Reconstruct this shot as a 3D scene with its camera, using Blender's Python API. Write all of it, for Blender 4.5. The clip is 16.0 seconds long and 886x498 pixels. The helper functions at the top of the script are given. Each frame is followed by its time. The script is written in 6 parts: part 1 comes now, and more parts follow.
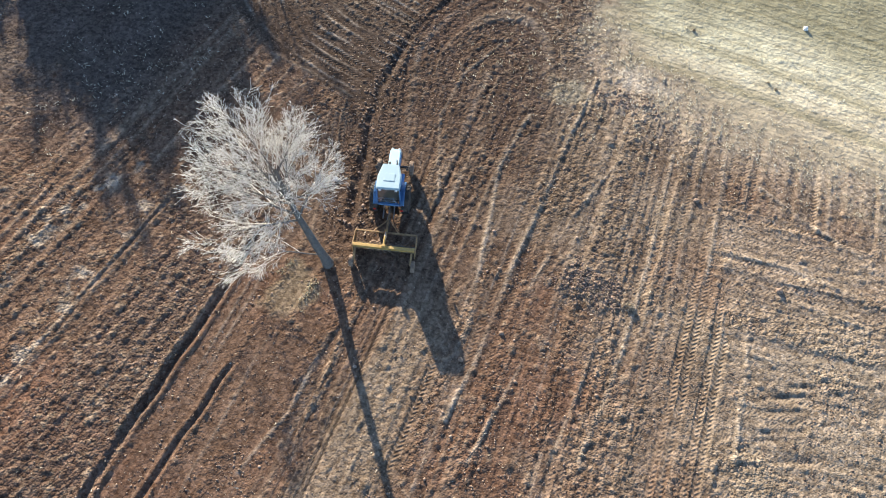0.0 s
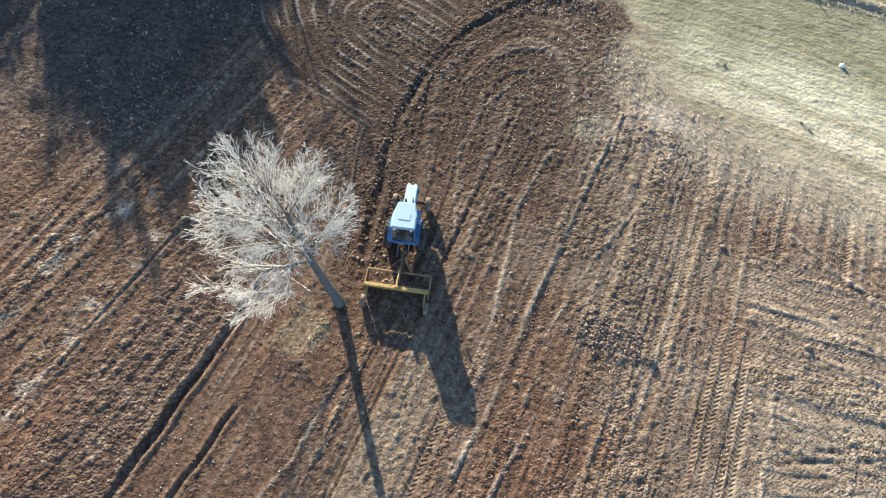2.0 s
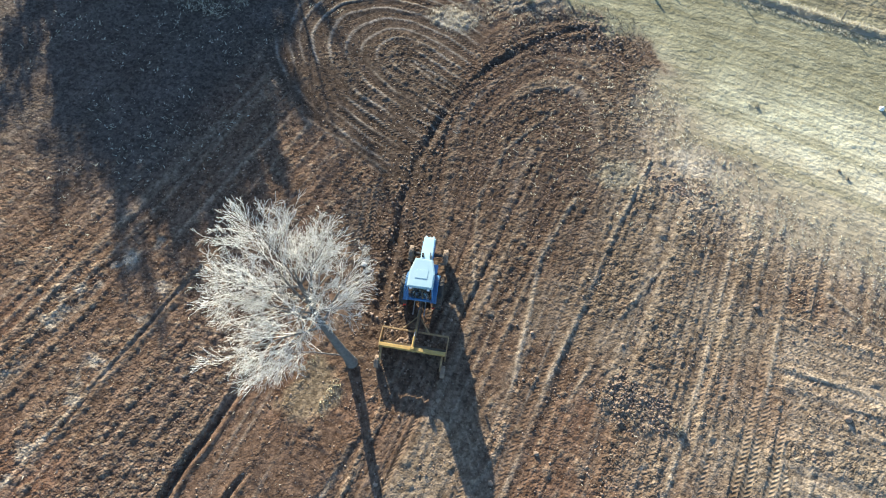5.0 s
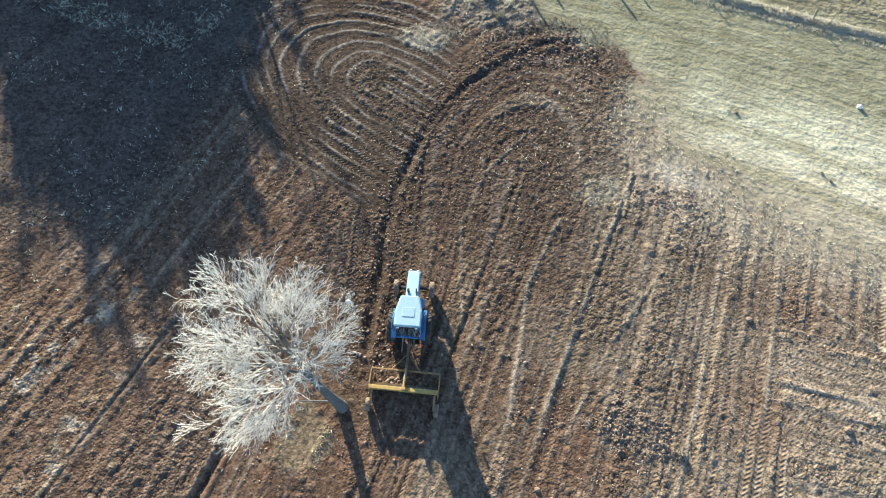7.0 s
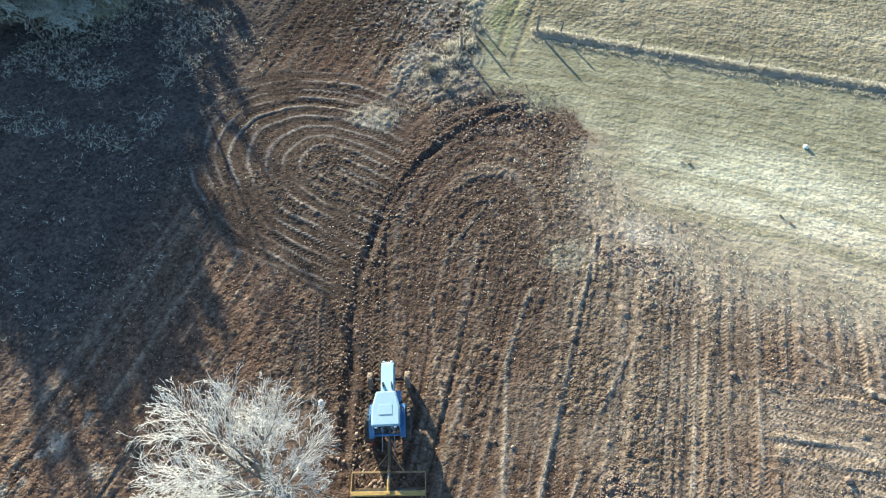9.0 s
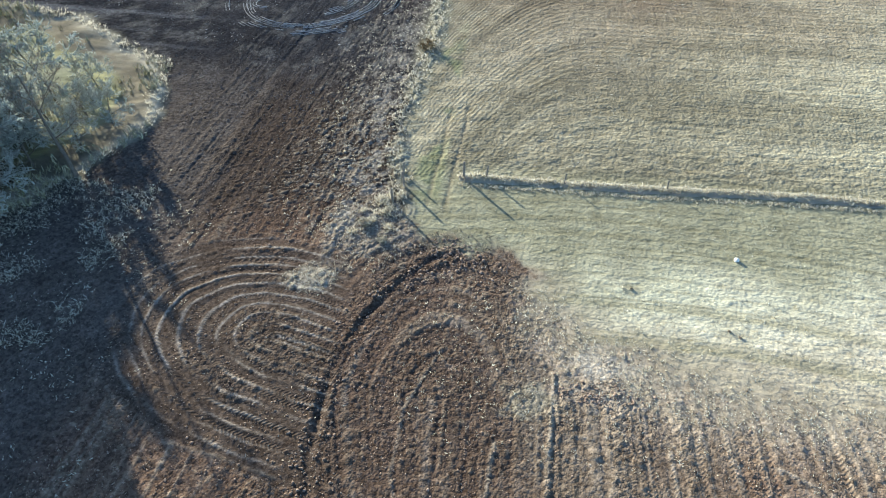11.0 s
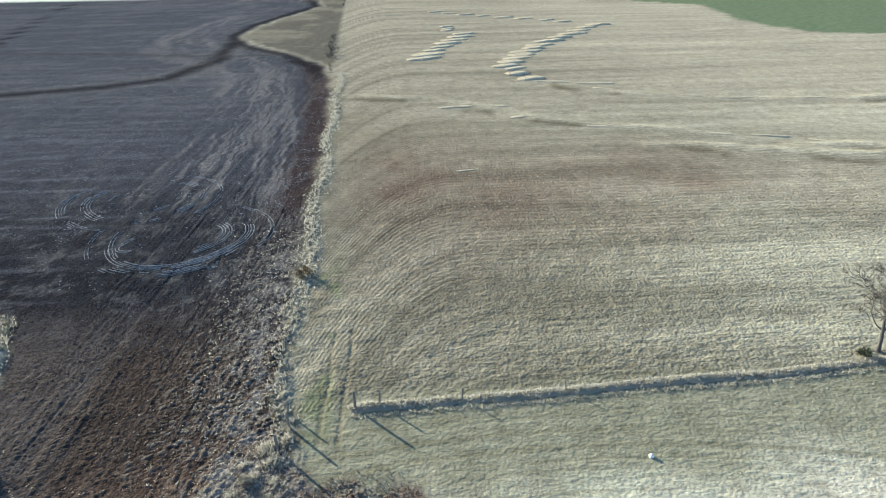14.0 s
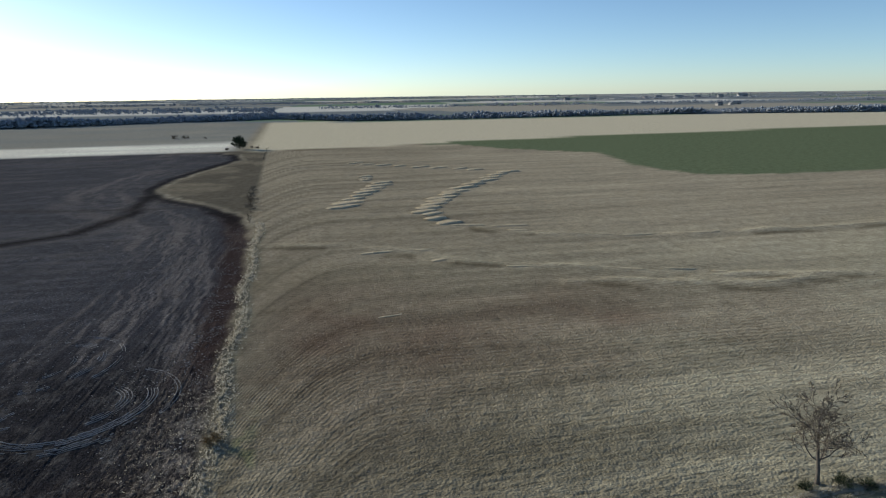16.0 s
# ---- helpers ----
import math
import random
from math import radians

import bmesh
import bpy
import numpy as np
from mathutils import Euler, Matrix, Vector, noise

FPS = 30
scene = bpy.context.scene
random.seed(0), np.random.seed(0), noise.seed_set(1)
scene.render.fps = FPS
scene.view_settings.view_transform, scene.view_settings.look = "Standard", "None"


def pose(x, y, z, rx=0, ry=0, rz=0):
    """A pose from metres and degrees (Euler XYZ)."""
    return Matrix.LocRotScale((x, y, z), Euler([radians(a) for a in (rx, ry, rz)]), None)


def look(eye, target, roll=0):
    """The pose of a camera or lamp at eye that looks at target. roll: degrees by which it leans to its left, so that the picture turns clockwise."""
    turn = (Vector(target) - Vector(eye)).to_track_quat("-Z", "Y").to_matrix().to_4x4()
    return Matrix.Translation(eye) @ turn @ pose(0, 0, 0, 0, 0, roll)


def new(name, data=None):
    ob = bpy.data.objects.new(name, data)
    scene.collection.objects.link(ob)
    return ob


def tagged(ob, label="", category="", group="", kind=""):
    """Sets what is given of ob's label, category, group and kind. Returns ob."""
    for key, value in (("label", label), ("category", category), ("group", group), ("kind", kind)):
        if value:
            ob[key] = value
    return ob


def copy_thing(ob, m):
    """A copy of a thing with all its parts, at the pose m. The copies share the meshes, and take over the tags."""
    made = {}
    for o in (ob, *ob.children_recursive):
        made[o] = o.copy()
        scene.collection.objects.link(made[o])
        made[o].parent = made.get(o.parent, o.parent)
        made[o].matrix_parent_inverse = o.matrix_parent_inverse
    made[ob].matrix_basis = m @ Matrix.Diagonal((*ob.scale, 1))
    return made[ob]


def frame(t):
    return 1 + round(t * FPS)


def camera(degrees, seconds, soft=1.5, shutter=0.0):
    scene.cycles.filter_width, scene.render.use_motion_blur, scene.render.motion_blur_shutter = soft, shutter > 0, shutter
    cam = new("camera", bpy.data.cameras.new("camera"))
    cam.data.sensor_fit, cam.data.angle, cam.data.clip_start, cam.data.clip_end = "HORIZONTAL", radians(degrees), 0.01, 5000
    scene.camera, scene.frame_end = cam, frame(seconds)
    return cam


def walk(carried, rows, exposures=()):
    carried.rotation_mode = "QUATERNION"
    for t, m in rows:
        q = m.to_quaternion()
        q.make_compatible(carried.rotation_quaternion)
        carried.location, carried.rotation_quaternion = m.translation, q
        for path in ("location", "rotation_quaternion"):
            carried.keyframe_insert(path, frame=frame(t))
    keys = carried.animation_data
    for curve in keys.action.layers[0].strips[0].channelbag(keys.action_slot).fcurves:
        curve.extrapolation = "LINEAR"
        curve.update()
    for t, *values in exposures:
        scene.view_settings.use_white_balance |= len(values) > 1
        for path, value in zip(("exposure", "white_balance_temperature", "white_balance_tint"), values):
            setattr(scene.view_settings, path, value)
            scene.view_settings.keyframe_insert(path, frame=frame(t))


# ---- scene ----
cam = camera(70.73, 16.0, soft=1.15)
PATH = [
    (0, look((3.236, -6.241, 31.476), (-2.478, 11.590, -3.871), 4.29)),
    (0.5, look((3.077, -5.658, 31.548), (-2.966, 12.030, -3.816), 4.07)),
    (1, look((2.864, -5.144, 31.601), (-3.389, 12.463, -3.767), 3.91)),
    (1.5, look((2.694, -4.541, 31.608), (-3.830, 12.973, -3.757), 3.52)),
    (2, look((2.302, -3.968, 31.560), (-4.344, 13.547, -3.782), 3.47)),
    (2.5, look((2.078, -3.451, 31.478), (-4.740, 14.018, -3.853), 3.14)),
    (3, look((1.730, -2.949, 31.502), (-5.149, 14.444, -3.856), 3.09)),
    (3.5, look((1.437, -2.457, 31.515), (-5.601, 14.902, -3.828), 2.80)),
    (4, look((1.108, -1.970, 31.525), (-6.025, 15.364, -3.811), 2.67)),
    (4.8, look((0.661, -1.205, 31.552), (-6.662, 16.074, -3.773), 2.30)),
    (5.65, look((0.263, -0.409, 31.586), (-7.055, 16.860, -3.744), 1.89)),
    (6.5, look((-0.104, 0.406, 31.609), (-6.933, 17.810, -3.753), 1.61)),
    (7, look((-0.305, 0.896, 31.637), (-6.629, 18.422, -3.758), 1.42)),
    (7.5, look((-0.538, 1.389, 31.622), (-6.388, 19.036, -3.795), 1.39)),
    (8, look((-0.715, 1.937, 31.650), (-6.135, 19.722, -3.766), 1.10)),
    (8.5, look((-0.968, 2.474, 31.652), (-6.146, 21.437, -3.185), 1.09)),
    (9, look((-1.007, 2.796, 31.565), (-6.166, 23.662, -2.169), 0.70)),
    (9.8, look((-1.105, 3.410, 31.398), (-5.808, 27.284, -0.350), 0.26)),
    (10.65, look((-1.236, 4.201, 31.224), (-4.811, 31.106, 1.841), 0.08)),
    (11.5, look((-1.315, 5.012, 31.153), (-3.436, 34.555, 4.270), -0.02)),
    (12, look((-1.330, 5.471, 31.162), (-2.549, 36.370, 5.790), -0.10)),
    (12.5, look((-1.253, 5.967, 31.158), (-1.479, 38.202, 7.475), -0.21)),
    (13, look((-1.147, 6.444, 31.137), (-0.211, 39.856, 9.165), -0.35)),
    (13.5, look((-1.102, 6.887, 31.019), (1.176, 41.401, 10.930), -0.41)),
    (14, look((-0.950, 7.471, 30.931), (2.717, 42.959, 12.843), -0.54)),
    (14.5, look((-0.879, 7.908, 30.909), (4.068, 44.109, 14.630), -0.57)),
    (15, look((-0.752, 8.404, 30.884), (5.555, 45.248, 16.646), -0.64)),
    (15.5, look((-0.544, 8.838, 30.895), (7.063, 46.201, 18.807), -0.70)),
    (16, look((-0.326, 9.439, 30.826), (8.597, 47.195, 21.086), -0.77)),
]
walk(cam, PATH, exposures=[(0.0, 1.80, 7450, 9), (2.0, 1.80, 7300, 5), (4.0, 1.82, 7150, 2), (7.5, 1.82, 7000, 0), (9.0, 1.82, 6850, -1), (11.5, 1.76, 6550, -1), (12.5, 1.66, 6500, -1), (14.0, 1.48, 6450, 0), (15.0, 1.34, 6400, 0), (15.5, 0.78, 6500, 2), (16.0, 0.10, 6700, 5)])

# ---- light: a low winter sun and a clear sky ----
SUN_AZ, SUN_EL = radians(42), radians(15)
SUN_WAY = Vector((-math.sin(SUN_AZ) * math.cos(SUN_EL), math.cos(SUN_AZ) * math.cos(SUN_EL), math.sin(SUN_EL)))
world = bpy.data.worlds.new("sky")
scene.world = world
world.use_nodes = True
wt = world.node_tree
sky = wt.nodes.new("ShaderNodeTexSky")
sky.sky_type, sky.sun_disc = "NISHITA", False
sky.sun_elevation, sky.sun_rotation = SUN_EL, -SUN_AZ
sky.altitude, sky.air_density, sky.dust_density, sky.ozone_density = 400, 0.66, 0.30, 2.8
wt.links.new(sky.outputs[0], wt.nodes["Background"].inputs[0])
wt.nodes["Background"].inputs[1].default_value = 0.14
sun = new("sun", bpy.data.lights.new("sun", "SUN"))
sun.data.energy, sun.data.angle, sun.data.color = 5.0, radians(0.55), (1.0, 0.93, 0.84)
sun.matrix_world = look(SUN_WAY * 200, (0, 0, 0))

# ---- small tools ----
rnd = random.Random(7)


def part(name, bm, material, parent=None, label="", smooth=False):
    """Links a bmesh as one mesh object, under its thing or part where one is given."""
    me = bpy.data.meshes.new(name)
    bm.to_mesh(me)
    bm.free()
    me.materials.append(material)
    if smooth:
        for p in me.polygons:
            p.use_smooth = True
    ob = new(name, me)
    ob.parent = parent
    if label:
        ob["label"] = label
    return ob


def thing(name, m, label, category, group="", kind=""):
    ob = new(name)
    ob.empty_display_size = 0.3
    ob.matrix_basis = m
    return tagged(ob, label, category, group, kind)


def mesh_object(name, verts, faces, material, parent=None, smooth=False, label=""):
    """A mesh object from generated arrays; faces is an (n, k) array."""
    verts, faces = np.asarray(verts, np.float32), np.asarray(faces, np.int32)
    me = bpy.data.meshes.new(name)
    n, k = faces.shape
    me.vertices.add(len(verts))
    me.vertices.foreach_set("co", verts.ravel())
    me.loops.add(n * k)
    me.loops.foreach_set("vertex_index", faces.ravel())
    me.polygons.add(n)
    me.polygons.foreach_set("loop_start", np.arange(0, n * k, k, dtype=np.int32))
    me.polygons.foreach_set("loop_total", np.full(n, k, dtype=np.int32))
    if smooth:
        me.polygons.foreach_set("use_smooth", np.ones(n, dtype=bool))
    me.materials.append(material)
    me.update(calc_edges=True)
    ob = new(name, me)
    ob.parent = parent
    if label:
        ob["label"] = label
    return ob


def box(bm, c, s, bevel=0.0, turn=None):
    """A box of size s round c, bevelled, in bm."""
    made = bmesh.ops.create_cube(bm, size=1.0)["verts"]
    m = Matrix.Translation(c) @ (turn.to_4x4() if turn else Matrix()) @ Matrix.Diagonal((*s, 1))
    bmesh.ops.transform(bm, matrix=m, verts=made)
    if bevel:
        edges = list({e for v in made for e in v.link_edges})
        bmesh.ops.bevel(bm, geom=edges, offset=bevel, segments=2, affect="EDGES", profile=0.6)
    return bm


def tube(bm, a, b, r, r2=None, sides=10):
    """A round bar from a to b in bm."""
    a, b = Vector(a), Vector(b)
    made = bmesh.ops.create_cone(bm, cap_ends=True, segments=sides, radius1=r, radius2=r if r2 is None else r2, depth=(b - a).length)["verts"]
    m = Matrix.Translation((a + b) / 2) @ (b - a).to_track_quat("Z", "Y").to_matrix().to_4x4()
    bmesh.ops.transform(bm, matrix=m, verts=made)
    return bm


def lathe(bm, profile, sides=32, axis="X"):
    """A body of revolution about an axis from (radius, along) rows."""
    rings = []
    for r, h in profile:
        ring = []
        for k in range(sides):
            a = 2 * math.pi * k / sides
            p = (h, r * math.cos(a), r * math.sin(a)) if axis == "X" else (r * math.cos(a), r * math.sin(a), h)
            ring.append(bm.verts.new(p))
        rings.append(ring)
    for p, q in zip(rings, rings[1:]):
        for k in range(sides):
            bm.faces.new((p[k], p[(k + 1) % sides], q[(k + 1) % sides], q[k]))
    bm.faces.new(rings[0][::-1])
    bm.faces.new(rings[-1])
    bmesh.ops.recalc_face_normals(bm, faces=bm.faces)
    return bm


def prism(bm, outline, a, b, axis="X"):
    """A flat outline (in the two other axes) drawn out from a to b along an axis."""
    def at(h, u, v):
        return {"X": (h, u, v), "Y": (u, h, v), "Z": (u, v, h)}[axis]
    low, high = [bm.verts.new(at(a, *p)) for p in outline], [bm.verts.new(at(b, *p)) for p in outline]
    n = len(outline)
    for k in range(n):
        bm.faces.new((low[k], low[(k + 1) % n], high[(k + 1) % n], high[k]))
    bm.faces.new(low[::-1])
    bm.faces.new(high)
    bmesh.ops.recalc_face_normals(bm, faces=bm.faces)
    return bm


# ---- noise on arrays ----
def lattice(ix, iy, seed):
    h = (ix.astype(np.int64) * 374761393 + iy.astype(np.int64) * 668265263 + seed * 1442695041) & 0xFFFFFFFF
    h = ((h ^ (h >> 13)) * 1274126177) & 0xFFFFFFFF
    return ((h ^ (h >> 16)) & 0xFFFFFF) / float(0x1000000)


def vnoise(x, y, seed=0):
    """Smooth value noise, -1 to 1."""
    x0, y0 = np.floor(x), np.floor(y)
    fx, fy = x - x0, y - y0
    fx, fy = fx * fx * (3 - 2 * fx), fy * fy * (3 - 2 * fy)
    a, b = lattice(x0, y0, seed), lattice(x0 + 1, y0, seed)
    c, d = lattice(x0, y0 + 1, seed), lattice(x0 + 1, y0 + 1, seed)
    return 2 * ((a + (b - a) * fx) * (1 - fy) + (c + (d - c) * fx) * fy) - 1


def fbm(x, y, scale, octaves=4, seed=0, gain=0.5):
    total, amp = 0, 1.0
    for k in range(octaves):
        total = total + amp * vnoise(x * scale, y * scale, seed + k)
        scale, amp = scale * 2.03, amp * gain
    return total


def step(a, b, v):
    t = np.clip((v - a) / (b - a), 0, 1)
    return t * t * (3 - 2 * t)


def inside(x, y, poly):
    """Signed distance to a polygon, positive within."""
    d, odd = np.full(x.shape, 1e9), np.zeros(x.shape, bool)
    for (x1, y1), (x2, y2) in zip(poly, poly[1:] + poly[:1]):
        ex, ey = x2 - x1, y2 - y1
        t = np.clip(((x - x1) * ex + (y - y1) * ey) / (ex * ex + ey * ey), 0, 1)
        d = np.minimum(d, np.hypot(x - x1 - t * ex, y - y1 - t * ey))
        if ey:
            odd ^= ((y1 > y) != (y2 > y)) & (x < x1 + ex * (y - y1) / ey)
    return np.where(odd, d, -d)


# ---- materials ----
def material(name, rough=0.8, metal=0.0, color=(0.5, 0.5, 0.5), spec=0.3):
    mat = bpy.data.materials.new(name)
    mat.use_nodes = True
    b = mat.node_tree.nodes["Principled BSDF"]
    b.inputs["Base Color"].default_value = (*color, 1)
    b.inputs["Roughness"].default_value = rough
    b.inputs["Metallic"].default_value = metal
    b.inputs["Specular IOR Level"].default_value = spec
    return mat, mat.node_tree, b


def node(nt, kind, **values):
    n = nt.nodes.new(kind)
    for key, v in values.items():
        n.inputs[key].default_value = v
    return n


def noise_node(nt, vec, scale, detail=4.0, rough=0.6):
    n = node(nt, "ShaderNodeTexNoise", Scale=scale, Detail=detail, Roughness=rough)
    nt.links.new(vec, n.inputs["Vector"])
    return n.outputs["Fac"]


def ramp(nt, fac, stops):
    r = nt.nodes.new("ShaderNodeValToRGB")
    while len(r.color_ramp.elements) < len(stops):
        r.color_ramp.elements.new(0.5)
    for e, (p, c) in zip(r.color_ramp.elements, stops):
        e.position, e.color = p, (*c, 1) if len(c) == 3 else c
    nt.links.new(fac, r.inputs[0])
    return r.outputs[0]


def mix(nt, kind, fac, a, b):
    m = nt.nodes.new("ShaderNodeMix")
    m.data_type, m.blend_type = "RGBA", kind
    for socket, v in ((0, fac), (6, a), (7, b)):
        if isinstance(v, bpy.types.NodeSocket):
            nt.links.new(v, m.inputs[socket])
        else:
            m.inputs[socket].default_value = v if socket == 0 else (*v, 1)
    return m.outputs[2]


def maths(nt, op, a, b=0.0):
    m = nt.nodes.new("ShaderNodeMath")
    m.operation = op
    for socket, v in ((0, a), (1, b)):
        if isinstance(v, bpy.types.NodeSocket):
            nt.links.new(v, m.inputs[socket])
        else:
            m.inputs[socket].default_value = v
    return m.outputs[0]


def worn(name, color, dirt, rough=0.45, metal=0.0, grain=9.0, amount=0.5, spec=0.4, bump=0.15):
    """Paint, metal or rubber with dirt and wear at two scales."""
    mat, nt, b = material(name, rough, metal, color, spec)
    co = nt.nodes.new("ShaderNodeTexCoord").outputs["Object"]
    big, small = noise_node(nt, co, grain * 0.25, 3), noise_node(nt, co, grain * 3, 5, 0.7)
    f = maths(nt, "ADD", maths(nt, "MULTIPLY", big, 0.6), maths(nt, "MULTIPLY", small, 0.4))
    fac = ramp(nt, f, [(0.5 - 0.1 * amount, (0, 0, 0)), (0.78 - 0.2 * amount, (1, 1, 1))])
    nt.links.new(mix(nt, "MIX", maths(nt, "MULTIPLY", fac, amount), color, dirt), b.inputs["Base Color"])
    nt.links.new(maths(nt, "ADD", maths(nt, "MULTIPLY", fac, 0.35), rough), b.inputs["Roughness"])
    bp = node(nt, "ShaderNodeBump", Strength=bump, Distance=0.01)
    nt.links.new(small, bp.inputs["Height"])
    nt.links.new(bp.outputs[0], b.inputs["Normal"])
    return mat


def natural(name, dark, light, scale=6.0, rough=0.9, bump=0.4, dist=0.02, island=0.5):
    """Bark, straw, leaves or earth: two tones, varied from piece to piece."""
    mat, nt, b = material(name, rough, 0, dark, 0.03)
    co = nt.nodes.new("ShaderNodeTexCoord").outputs["Object"]
    n = noise_node(nt, co, scale, 5, 0.65)
    geo = nt.nodes.new("ShaderNodeNewGeometry")
    f = maths(nt, "ADD", maths(nt, "MULTIPLY", n, 1 - island), maths(nt, "MULTIPLY", geo.outputs["Random Per Island"], island))
    nt.links.new(ramp(nt, f, [(0.2, dark), (0.8, light)]), b.inputs["Base Color"])
    bp = node(nt, "ShaderNodeBump", Strength=bump, Distance=dist)
    nt.links.new(n, bp.inputs["Height"])
    nt.links.new(bp.outputs[0], b.inputs["Normal"])
    return mat


def ground_material():
    """Field ground: tones, lanes and rows come from the sheet; crumbs, tread prints, stubble and straw are laid over them."""
    mat, nt, b = material("field_ground", 1.0, 0, (0.2, 0.13, 0.09), 0.0)
    pos = nt.nodes.new("ShaderNodeTexCoord").outputs["Object"]

    def given(name, out="Fac"):
        a = nt.nodes.new("ShaderNodeAttribute")
        a.attribute_name = name
        return a.outputs[out]

    def times(*v):
        r = v[0]
        for q in v[1:]:
            r = maths(nt, "MULTIPLY", r, q)
        return r

    def plus(*v):
        r = v[0]
        for q in v[1:]:
            r = maths(nt, "ADD", r, q)
        return r

    tone, g, stubbled, loose = given("tone", "Color"), given("grassy"), given("tufted"), given("loose")
    bare = maths(nt, "SUBTRACT", 1.0, g)
    # soil: rounded crumbs at two sizes, each with a tone of its own
    cells, hues = [], []
    for sc in (5.2, 10.5):
        v = node(nt, "ShaderNodeTexVoronoi", Scale=sc, Randomness=1.0)
        nt.links.new(pos, v.inputs["Vector"])
        sep = node(nt, "ShaderNodeSeparateColor")
        nt.links.new(v.outputs["Color"], sep.inputs[0])
        cells.append(v.outputs["Distance"])
        hues.append(sep.outputs[0])
    mid = noise_node(nt, pos, 3.1, 4, 0.62)
    patchy = noise_node(nt, pos, 0.42, 4, 0.6)
    f = plus(times(mid, 0.56), times(hues[0], 0.24), times(hues[1], 0.20))
    soil = ramp(nt, f, [(0.30, (0.52, 0.50, 0.49)), (0.5, (0.95, 0.95, 0.95)), (0.70, (1.45, 1.46, 1.48))])
    crumble = plus(times(loose, maths(nt, "SUBTRACT", 0.6, cells[0]), 0.11), times(plus(loose, 0.25), maths(nt, "SUBTRACT", 0.6, cells[1]), 0.05), times(plus(loose, 0.35), mid, 0.13))
    # tread prints: chevrons along the wheel lanes
    across, along, pressed = given("lane_u"), given("lane_v"), given("tread")
    arm = maths(nt, "ABSOLUTE", maths(nt, "SUBTRACT", maths(nt, "FRACT", times(across, 1 / 0.52)), 0.5))
    chevron = maths(nt, "SINE", times(plus(along, times(arm, 0.45)), 2 * math.pi / 0.25))
    print_ = times(pressed, chevron)
    crumble = plus(times(crumble, maths(nt, "SUBTRACT", 1.0, times(pressed, 0.55))), times(print_, 0.017))
    soil = mix(nt, "MULTIPLY", times(pressed, 0.75), soil, ramp(nt, plus(times(chevron, 0.5), 0.5), [(0.15, (0.70, 0.69, 0.68)), (0.85, (1.2, 1.2, 1.2))]))
    # grass and stubble: short tufts, set in drilled rows
    row = maths(nt, "SINE", plus(times(given("row_phase"), 2 * math.pi / 1.02), times(noise_node(nt, pos, 0.35, 4, 0.75), 7.0)))
    lie = node(nt, "ShaderNodeMapping", Scale=(0.45, 1.0, 1.0))
    nt.links.new(pos, lie.inputs["Vector"])
    tuft = noise_node(nt, lie.outputs[0], 2.6, 4, 0.66)
    small = noise_node(nt, pos, 7.5, 2, 0.6)
    clump = plus(times(tuft, 0.65), times(small, 0.35))
    grass = ramp(nt, clump, [(0.34, (0.76, 0.75, 0.70)), (0.5, (1.0, 1.0, 1.0)), (0.66, (1.2, 1.19, 1.16))])
    held = ramp(nt, noise_node(nt, pos, 0.13, 4, 0.7), [(0.36, (0.15, 0.15, 0.15)), (0.62, (1, 1, 1))])
    drill = ramp(nt, plus(times(row, held, 0.13), clump), [(0.30, (0.80, 0.78, 0.75)), (0.5, (1.0, 1.0, 1.0)), (0.72, (1.15, 1.15, 1.13))])
    grass = mix(nt, "MULTIPLY", stubbled, grass, drill)
    knots = node(nt, "ShaderNodeTexVoronoi", Scale=3.6, Randomness=1.0)
    nt.links.new(pos, knots.inputs["Vector"])
    turf = plus(times(clump, 0.060), times(stubbled, row, held, plus(tuft, 0.1), 0.030), times(stubbled, plus(tuft, times(knots.outputs["Distance"], -0.7)), 0.085))
    speck = mix(nt, "MIX", g, soil, grass)
    col = mix(nt, "MULTIPLY", 1.0, tone, speck)
    col = mix(nt, "MULTIPLY", 1.0, col, ramp(nt, patchy, [(0.3, (0.82, 0.81, 0.80)), (0.7, (1.17, 1.17, 1.17))]))
    # bits of straw and stalk on the soil
    vo = node(nt, "ShaderNodeTexVoronoi", Scale=4.6, Randomness=1.0)
    nt.links.new(pos, vo.inputs["Vector"])
    bit = ramp(nt, vo.outputs["Distance"], [(0.08, (1, 1, 1)), (0.16, (0, 0, 0))])
    where = ramp(nt, noise_node(nt, pos, 0.9, 3), [(0.5, (0, 0, 0)), (0.62, (1, 1, 1))])
    col = mix(nt, "MIX", times(bit, where, plus(times(bare, 0.5), 0.05)), col, (0.44, 0.40, 0.32))
    nt.links.new(col, b.inputs["Base Color"])
    bp = node(nt, "ShaderNodeBump", Strength=1.0, Distance=1.0)
    nt.links.new(plus(times(crumble, bare, 1.1), times(turf, g)), bp.inputs["Height"])
    nt.links.new(bp.outputs[0], b.inputs["Normal"])
    return mat


